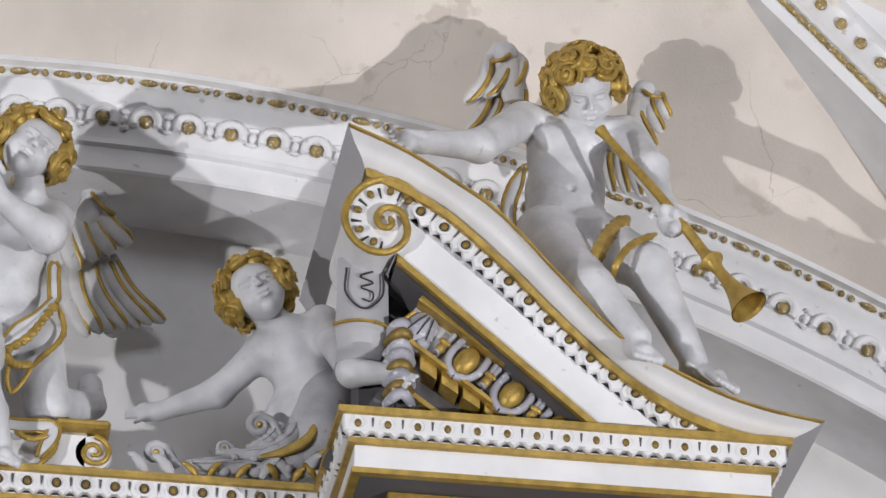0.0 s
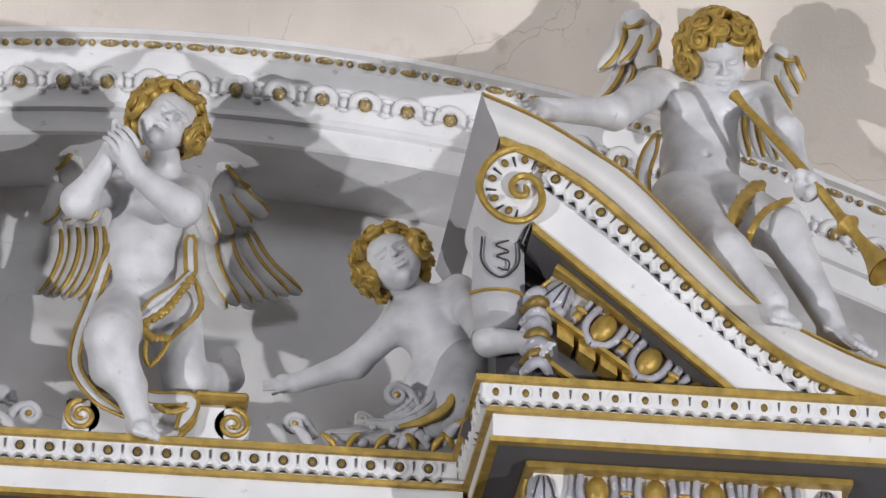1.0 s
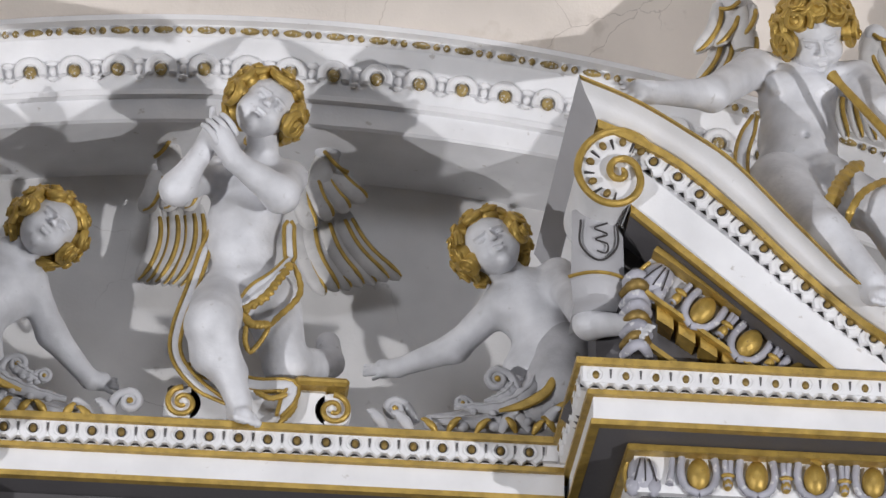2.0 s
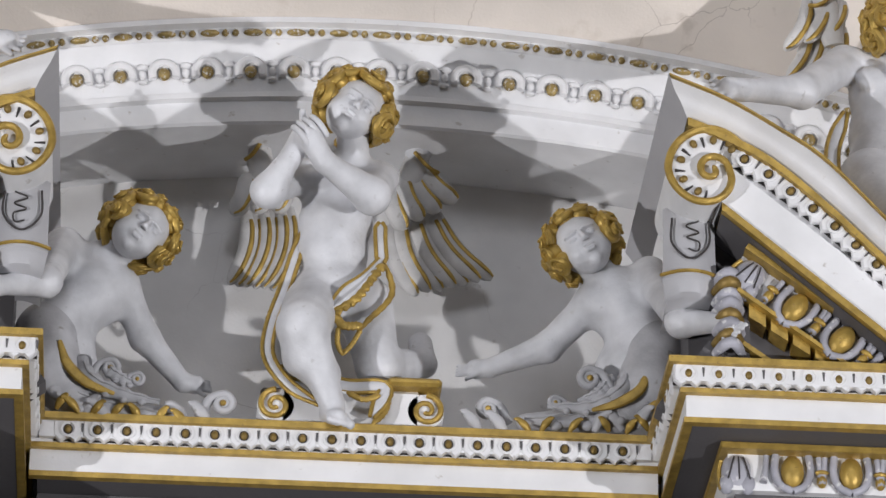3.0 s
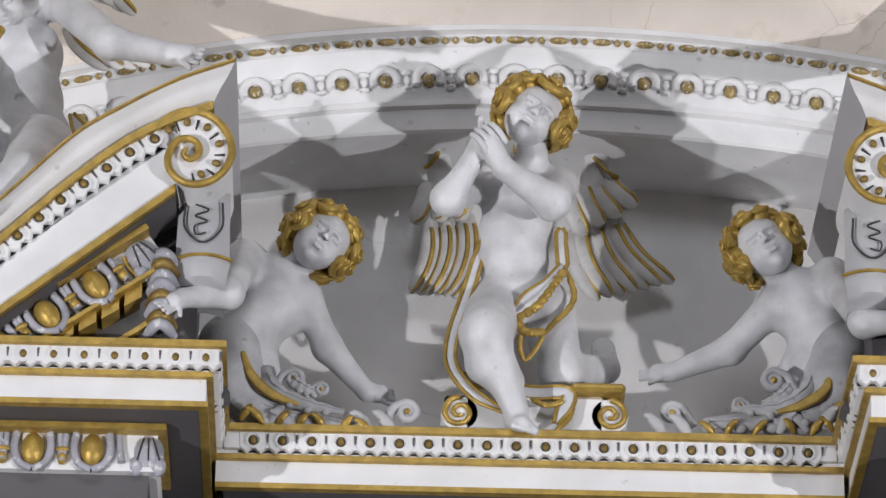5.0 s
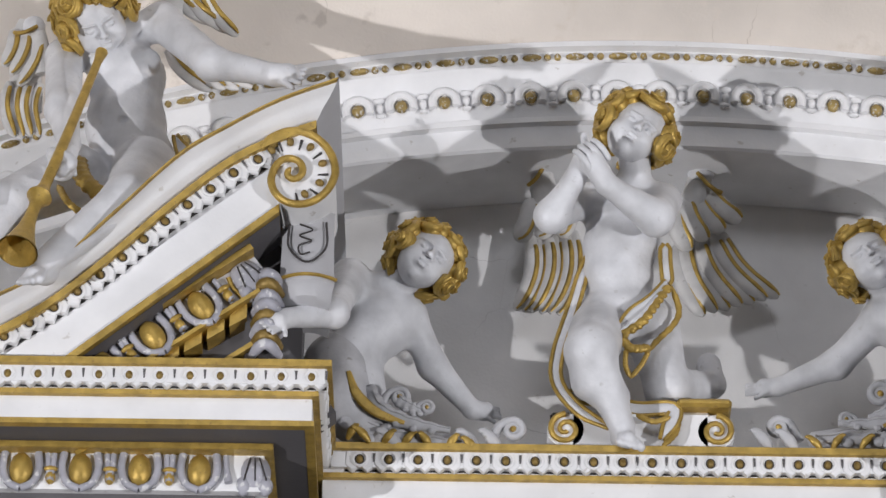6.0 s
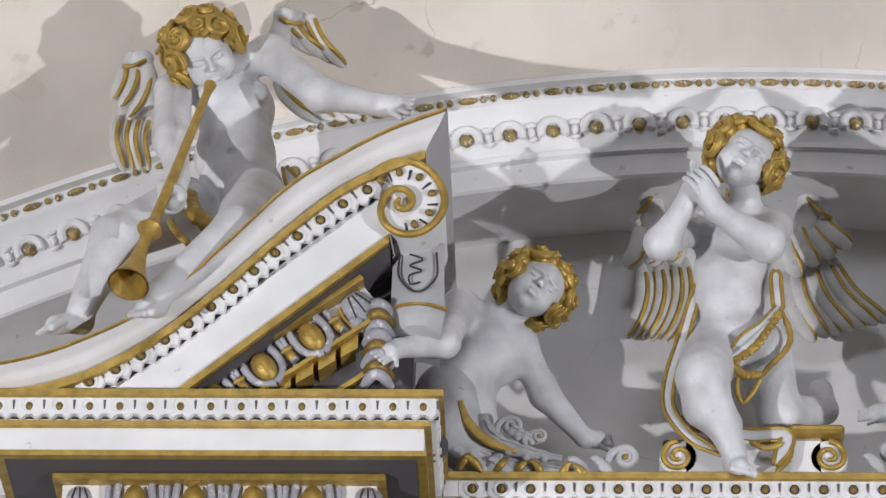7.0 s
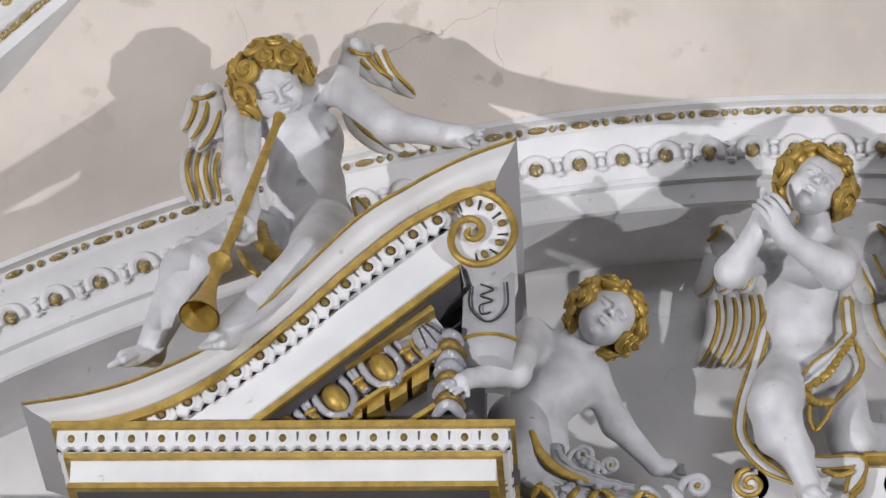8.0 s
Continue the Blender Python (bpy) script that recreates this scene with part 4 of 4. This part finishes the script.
def foot(clay, ankle, toe, r):
    a, t = np.array(ankle), np.array(toe)
    heel = a + (0, 0.025, -0.012)
    clay.lump(heel, r * 1.05, 0.012)
    clay.limb(heel, a + (t - a) * 0.72, r * 0.95, r * 0.78, 0.015)
    side = unit(np.cross(unit(t - a), (0, 0, 1)))
    for k, big in ((-1, 1.25), (-0.45, 1.0), (0.05, 0.95), (0.5, 0.9), (0.95, 0.85)):
        q = a + (t - a) * (1.04 if big > 1.1 else 1.02 - 0.06 * k) + side * k * r * 1.05
        clay.limb(a + (t - a) * 0.6 + side * k * r * 0.7, q, r * 0.36, r * 0.33 * big, 0.0025)


def feathers(geo, rows):
    """Wings: rows of long blades with a gilded quill each, and rounded shoulder caps."""
    for kind, count, w, pts in rows:
        q = np.array(pts)
        if kind == "cap":
            d = unit(q[1] - q[0])
            geo.ball(q[0], (w, 0.8 * w, 0.9 * w), 0, 14, 10)
            geo.tube([q[0], q[0] + (-0.3 * d[0] * w, 0.012, -0.06), q[0] + (-0.8 * d[0] * w, 0.02, -0.13)], w * np.array((0.85, 1.15, 0.8)), 2, n=12, flat=0.6)
            t = np.linspace(0, 1, 14)
            p = q[0] + np.outer(t - 0.15, (q[1] - q[0]) * 1.3) + np.stack([0 * t, -0.9 * w * np.cos((t - 0.4) * 2), -0.45 * w - 0.5 * w * np.sin(t * 3)], 1)
            geo.tube(p, 0.006, 1, n=6)
            continue
        mid = q.mean(0)
        geo.tube([q[:2].mean(0) - (0, -0.012, 0) - (mid - q[:2].mean(0)) * 0.5, q[:2].mean(0) + (0, 0.012, 0), mid + (0, 0.012, 0)],
                 np.linalg.norm(q[1] - q[0]) * np.array((0.5, 0.56, 0.5)), 2, n=12, flat=0.3)
        for i in range(count):
            h = i / (count - 1)
            a, b = q[0] * (1 - h) + q[1] * h, q[2] * (1 - h) + q[3] * h
            t = np.linspace(0, 1, 18)
            side = unit(np.cross(b - a, (0, 1, 0)))
            bow = (0.11 * np.sin(np.pi * t))[:, None] * side * np.linalg.norm(b - a) * (1 if b[0] < a[0] else -1)
            p = a + np.outer(t, b - a) + bow + np.stack([0 * t, -0.012 * np.sin(np.pi * t) - 0.006 * (i % 2), 0 * t], 1)
            r = w * np.interp(t, (0, 0.2, 0.8, 0.93, 1.0), (0.7, 1.0, 1.0, 0.75, 0.25))
            geo.tube(p, r * 0.86, 2, n=10, flat=0.6)
            off = p[2:] + side * (0.42 * r[2:])[:, None] + (0, -0.013, 0)
            geo.tube(off, 0.0066 * np.interp(t[2:], (0, 0.2, 0.85, 1), (0.5, 1, 1, 0.4)), 1, n=8, flat=0.6)


def cloth(geo, bands):
    """Folded bands of cloth with gilded hems, and gilded straps."""
    for kind, w, pts in bands:
        if kind == "panel":
            # a sheet between two edges, with soft folds, a back, a plain hem and a scalloped fringe
            p, q = curve(pts[:len(pts) // 2], 40), curve(pts[len(pts) // 2:], 40)
            h = np.linspace(0, 1, 13)[:, None, None]
            fold = 0.006 * np.sin(h * 9 + np.linspace(0, 2, 40)[None, :, None]) * np.sin(np.pi * h)
            sheet = p[None] * (1 - h) + q[None] * h - (0, 1, 0) * (fold + 0.012 * np.sin(np.pi * h))
            geo.grid(sheet, 0).grid(sheet + (0, 0.014, 0), 0)
            geo.tube(p + (0, -0.003, 0), 0.0055, 1, n=6)
            k = np.arange(40)
            geo.tube(q + (0, -0.006, 0), w * (0.75 + 0.35 * np.abs(np.sin(k * 0.62))), 1, n=8, flat=0.6)
            for i in range(2, 39, 4):
                geo.ball(q[i] + (0.3 * w, -0.010, -0.7 * w), (0.8 * w, 0.5 * w, 0.7 * w), 1, 8, 6)
            continue
        p = curve(pts, 30)
        w = w * np.interp(np.linspace(0, 1, 30), (0, 0.12, 0.88, 1), (0.35, 1, 1, 0.35))
        if kind == "gold":
            geo.tube(p, w * (1 + 0.12 * np.sin(np.arange(30) * 1.9)), 1, n=8, flat=0.6)
            continue
        geo.tube(p, w, 0, n=10, flat=0.5)
        d = np.gradient(p, axis=0)
        side = np.cross(d, (0, 1, 0))
        side /= np.linalg.norm(side, axis=1)[:, None]
        for s in (1, -1):
            geo.tube(p + s * w[:, None] * side + (0, -0.004, 0), 0.0055, 1, n=6)


def build_angel():
    j = ANGEL
    pts = np.array(list(j.values()))
    clay = Clay(pts.min(0) - 0.12, pts.max(0) + 0.12, 0.0045)
    clay.limb(j["neck"], np.array(j["head"]) + (0, 0.03, -0.03), 0.042, 0.042)
    clay.lump(j["chest"], (0.104, 0.078, 0.085), 0.025)
    clay.lump(np.array(j["chest"]) + (0, 0.0, 0.05), (0.115, 0.06, 0.045), 0.03)
    clay.lump(j["ribs"], (0.096, 0.076, 0.085), 0.025)
    clay.lump(j["waist"], (0.093, 0.080, 0.085), 0.025)
    clay.lump(j["hips"], (0.112, 0.088, 0.085), 0.025)
    for s in (-1, 1):
        clay.lump(np.array(j["chest"]) + (s * 0.046, -0.062, 0.005), (0.044, 0.024, 0.032), 0.012)
    clay.lump(np.array(j["waist"]) + (0, -0.082, -0.03), 0.012, 0.006, carve=True)
    for s, ra in (("a", 0.042), ("b", 0.046)):
        clay.limb(j["sh_" + s], j["el_" + s], ra, ra - 0.002, 0.025)
        clay.limb(j["el_" + s], j["wr_" + s], ra + 0.001, 0.027, 0.02)
    ha, hb = np.array(j["ha_a"]), np.array(j["ha_b"])
    clay.limb(j["wr_a"], ha, 0.027, 0.030, 0.012)
    clay.limb(j["wr_b"], hb, 0.028, 0.032, 0.012)
    clay.limb(ha + (0, 0, 0.02), ha + (-0.004, -0.01, 0.062), 0.012, 0.009, 0.006)
    clay.limb(j["hip_a"], j["knee_a"], 0.078, 0.066, 0.02)
    clay.limb(j["knee_a"], j["ank_a"], 0.058, 0.032, 0.025)
    clay.limb(np.array(j["knee_a"]) + (0, 0.03, -0.07), np.array(j["ank_a"]) + (-0.02, 0.02, 0.09), 0.05, 0.04, 0.03)
    foot(clay, j["ank_a"], j["toe_a"], 0.028)
    clay.limb(j["hip_b"], j["knee_b"], 0.074, 0.055, 0.03)
    clay.limb(j["knee_b"], j["foot_b"], 0.055, 0.034, 0.02)
    clay.limb(j["foot_b"], j["toe_b"], 0.034, 0.032, 0.015)
    g = Geo()
    g.add(*clay.skin(), 0)
    # folded fingers over the clasped palms
    for k, size in enumerate((0.86, 1.0, 1.0, 0.92)):
        q = (ha + hb) / 2 + np.array((0.0155, 0.004, 0.0125)) * (k - 1.5) + (0.004, -0.030, 0.004)
        line = curve([q + (-0.024 * size, 0.008, 0.031 * size), q + (-0.006, -0.006, 0.010), q + (0.010, -0.006, -0.010), q + (0.026 * size, 0.012, -0.030 * size)], 14)
        g.tube(line, 0.0088 * np.interp(np.linspace(0, 1, 14), (0, 0.08, 0.5, 0.92, 1), (0.35, 0.85, 1, 1, 0.6)), 0, n=10)
    at, ax = shape_head(g, j, 0.079, (0.14, -1, -0.22))
    curls(g, at, ax, 0.079, np.random.default_rng(3), count=40, size=0.46, gap=0.44)
    feathers(g, ANGEL_WINGS)
    cloth(g, ANGEL_CLOTH)
    ob = part("angel_statue", g, [STUCCO, GOLD, PLUME], smooth=70)
    return tagged(ob, "white stucco kneeling angel statue with gilded curls and feathers", "statue")


def build_recliner(j, seed, gaze):
    pts = np.array(list(j.values()))
    clay = Clay(pts.min(0) - 0.12, pts.max(0) + 0.12, 0.0045)
    clay.limb(j["neck"], np.array(j["head"]) + (0, 0.03, -0.02), 0.040, 0.042)
    spine = unit(np.array(j["chest"]) - np.array(j["waist"]))
    across = unit(np.array(j["sh_b"]) - np.array(j["sh_a"]))
    ax = np.array([across, unit(np.cross(spine, across)), spine])
    clay.lump(j["chest"], (0.095, 0.07, 0.09), 0.03, ax)
    clay.limb(j["chest"], j["waist"], 0.078, 0.072, 0.03)
    clay.limb(j["waist"], j["hips"], 0.078, 0.095, 0.03)
    clay.limb(j["sh_a"], j["sh_b"], 0.042, 0.042, 0.03)
    clay.lump(np.array(j["waist"]) - spine * 0.03 + (0, -0.055, 0), (0.060, 0.045, 0.055), 0.02)
    clay.lump(np.array(j["waist"]) - spine * 0.03 + (0, -0.102, 0), 0.010, 0.004, carve=True)
    for s in (0.30, 0.70):
        q = np.array(j["sh_a"]) * (1 - s) + np.array(j["sh_b"]) * s - spine * 0.055 + (0, -0.045, 0)
        clay.lump(q, 0.036, 0.025)
    for s in "ab":
        clay.limb(j["sh_" + s], j["el_" + s], 0.044, 0.036, 0.025)
        clay.limb(j["el_" + s], j["wr_" + s], 0.038, 0.024, 0.02)
        fingers(clay, j["wr_" + s], j["ha_" + s], 0.022, 0.6, (0, 0.6, 1))
    g = Geo()
    g.add(*clay.skin(), 0)
    at, hx = shape_head(g, j, 0.076, gaze)
    curls(g, at, hx, 0.076, np.random.default_rng(seed))
    ob = part("reclining_statue", g, [STUCCO, GOLD], smooth=70)
    return tagged(ob, "white stucco half-figure statue with gilded hair rising from foliage", "statue", "half-figure statues")


def build_putto(j, seed, gaze, wings, drape):
    pts = np.array([v for k, v in j.items() if not k.startswith("tr")])
    clay = Clay(pts.min(0) - 0.14, pts.max(0) + 0.14, 0.0045)
    clay.limb(j["neck"], np.array(j["head"]) + (0, 0.03, -0.02), 0.044, 0.044)
    clay.lump(j["chest"], (0.098, 0.078, 0.085), 0.025)
    clay.limb(j["sh_a"], j["sh_b"], 0.046, 0.044, 0.03)
    clay.limb(j["chest"], j["waist"], 0.090, 0.092, 0.025)
    clay.limb(j["waist"], j["hips"], 0.092, 0.098, 0.025)
    for q in (-1, 1):
        clay.lump(np.array(j["chest"]) + (q * 0.045, -0.068, 0.012), (0.046, 0.026, 0.036), 0.014)
    clay.lump(np.array(j["waist"]) + (0, -0.050, -0.035), (0.070, 0.056, 0.065), 0.02)
    hb = np.array(j["ha_b"])
    clay.lump(hb + (0, 0.01, 0), (0.036, 0.032, 0.040), 0.012)
    for q in ((-0.022, -0.016, 0.020), (0.004, -0.024, 0.008), (0.024, -0.018, -0.008), (0.002, -0.020, -0.030)):
        clay.limb(hb + q, hb + np.array(q) * (0.5, 0.2, 0.6) + (0.014, -0.012, 0.006), 0.017, 0.014, 0.006)
    clay.lump(j["waist"], (0.098, 0.088, 0.095), 0.025)
    clay.lump(j["hips"], (0.108, 0.095, 0.085), 0.025)
    clay.lump(np.array(j["waist"]) + (0.0, -0.108, -0.04), 0.012, 0.004, carve=True)
    clay.limb(j["hips"], np.array(j["hips"]) + (0, 0.08, -0.26), 0.09, 0.10, 0.03)
    for s in "ab":
        clay.limb(j["sh_" + s], j["el_" + s], 0.049, 0.044, 0.02)
        clay.limb(j["el_" + s], j["wr_" + s], 0.042, 0.028, 0.02)
        fingers(clay, j["wr_" + s], j["ha_" + s], 0.027, 0.7, (0, 0.5, 1))
        clay.limb(j["hip_" + s], j["knee_" + s], 0.082, 0.060, 0.022)
        clay.limb(j["knee_" + s], j["ank_" + s], 0.060, 0.034, 0.02)
        foot(clay, j["ank_" + s], j["toe_" + s], 0.030)
    g = Geo()
    g.add(*clay.skin(), 0)
    at, hx = shape_head(g, j, 0.080, gaze)
    curls(g, at, hx, 0.080, np.random.default_rng(seed), face=0.58, count=36, size=0.50, gap=0.47)
    feathers(g, wings)
    cloth(g, drape)
    ob = part("putto_statue", g, [STUCCO, GOLD, PLUME], smooth=70)
    return tagged(ob, "white stucco winged putto statue with gilded curls seated on the pediment", "statue", "putto statues")


def build_trumpet(j):
    p = curve([j["tr0"], j["tr1"], j["tr2"], j["tr3"], j["tr4"]], 40)
    s = np.linspace(0, 1, 40)
    r = 0.010 + 0.006 * s + 0.018 * np.exp(-((s - 0.74) / 0.022) ** 2) + 0.035 * np.clip((s - 0.8) / 0.2, 0, 1) ** 2.2 + 0.006 * np.exp(-(s / 0.03) ** 2)
    g = Geo().tube(p, r, n=20, caps=False)
    g.tube(p[::-1][:12], (r - 0.004)[::-1][:12], n=20, caps=False)
    ob = part("trumpet", g, GOLD, smooth=60)
    return tagged(ob, "long straight gilded trumpet held by a putto", "trumpet", "trumpets")


build_angel()
build_recliner(RECLINE_R, 5, (0.02, -1, -0.28))
build_recliner(RECLINE_L, 6, (0.22, -1, -0.25))
build_putto(PUTTO_R, 7, (0.02, -1, -0.62), WINGS_R, CLOTH_R)
build_putto(PUTTO_L, 8, (0.16, -1, -0.62), WINGS_L, CLOTH_L)
build_trumpet(PUTTO_R)
build_trumpet(PUTTO_L)


# ---- scroll pedestal under the angel and leaf scrolls under the half-figures ----
def volute_line(c, r, turn, n=40, turns=1.6):
    a = np.linspace(0, 2 * np.pi * turns, n)
    w = r * (1 - 0.85 * a / a[-1])
    return np.stack([c[0] + turn * w * np.cos(a + np.pi / 2), np.full(n, c[1]), c[2] + w * np.sin(a + np.pi / 2)], 1)


def build_pedestal():
    root = thing("scroll_pedestal", "white scroll pedestal with gilded volutes and cap under the angel", "pedestal")
    part("body", Geo().box((-0.17, 0.53, 6.215), (0.19, 0.80, 6.345), bevel=0.012), PAINT, root, smooth=30)
    part("back_plate", Geo().box((-0.215, 0.60, 6.215), (0.232, 0.84, 6.37), bevel=0.008), DARK_PAINT_SHADE, root, smooth=30)
    part("cap", Geo().box((0.10, 0.50, 6.345), (0.238, 0.70, 6.368), bevel=0.008), GOLD, root, smooth=30)
    for x, turn in ((-0.178, 1), (0.200, -1)):
        c = (x, 0.525, 6.288)
        drum = part("volute", Geo().tube([(x, 0.53, 6.288), (x, 0.70, 6.288)], 0.046, n=24, side=(0, 0, 1)), PAINT, root, smooth=40)
        part("spiral", Geo().tube(volute_line(c, 0.042, turn), np.linspace(0.008, 0.006, 40), n=8), GOLD, drum)


def build_leaves(spec, group):
    rng = np.random.default_rng(11)
    root = thing("acanthus_scroll", "white acanthus scroll with gilded tips on the cornice", "ornament", group)
    big = [np.array(q) for q in spec[0][2]]
    clay = Clay(np.min(big, 0) - 0.14, np.max(big, 0) + 0.16, 0.005)
    for (a, ra), (b, rb) in zip(zip(big, (0.085, 0.080, 0.052, 0.032, 0.020)), list(zip(big, (0.085, 0.080, 0.052, 0.032, 0.020)))[1:]):
        clay.limb(a + (0, 0.05, 0.02), b + (0, 0.03, 0.01), ra, rb, 0.03)
    part("skirt", Geo().add(*clay.skin(), 0), DULL, root, smooth=180)
    for kind, w, pts in spec:
        if kind == "leaf":
            p = curve(pts, 36)
            s = np.linspace(0, 1, 36)
            r = w * (0.35 + 0.65 * np.sin(np.pi * np.clip(s * 0.9 + 0.12, 0, 1))) * (1 + 0.12 * np.sin(s * 40))
            leaf = part("leaf", Geo().tube(p, r, n=12, flat=0.55), DULL, root, smooth=80)
            up = p + np.stack([0 * s, -0.5 * r, 0.45 * r], 1)
            part("rim", Geo().tube(up[4:], 0.16 * w + 0 * s[4:], n=6), DULL, leaf)
            for q in range(5, 34, 6):
                part("lobe", Geo().ball(p[q] + (0, -0.25 * r[q], -0.75 * r[q]), (0.5 * w, 0.35 * w, 0.4 * w)), DULL, leaf, smooth=180)
        elif kind == "gold":
            p = curve(pts, 24)
            part("gilded_rib", Geo().tube(p, w * (0.25 + 0.75 * np.sin(np.pi * np.linspace(0.08, 0.95, 24))), n=8, flat=0.5), GOLD, root)
        elif kind == "spiral":
            c = np.array(pts[0])
            way = 1 if c[0] > 0 else -1
            line = volute_line(c, w, way, 44, 1.7)
            tail = curve([c + (way * 2.2 * w, 0.012, -1.3 * w), c + (way * 1.3 * w, 0.006, 0.5 * w), line[0]], 14)[:-1]
            p = np.concatenate([tail, line])
            curl = part("curl", Geo().tube(p, np.interp(np.linspace(0, 1, len(p)), (0, 0.3, 1), (0.55, 0.42, 0.2)) * w, n=8, flat=1.3), DULL, root, smooth=70)
            part("eye", Geo().ball(c + (0, -0.2 * w, 0), 0.34 * w), GOLD, curl, smooth=180)
        else:
            for q in pts:
                lean = rng.choice((-1, 1)) * rng.uniform(0.7, 1.3)
                q = np.array(q)
                p = curve([q + (-0.5 * lean * w, 0.01, -1.0 * w), q + (0.2 * lean * w, -0.1 * w, 0.0), q + (1.3 * lean * w, -0.6 * w, 1.0 * w), q + (1.9 * lean * w, -1.0 * w, 0.9 * w)], 14)
                part("bud", Geo().tube(p, np.interp(np.linspace(0, 1, 14), (0, 0.45, 0.8, 1), (0.45, 0.9, 0.6, 0.25)) * w * 0.85, n=9, flat=0.6), GOLD if kind == "goldnub" else DULL, root, smooth=80)


build_pedestal()
build_leaves(LEAVES_R, "acanthus scrolls")
build_leaves(LEAVES_L, "acanthus scrolls")
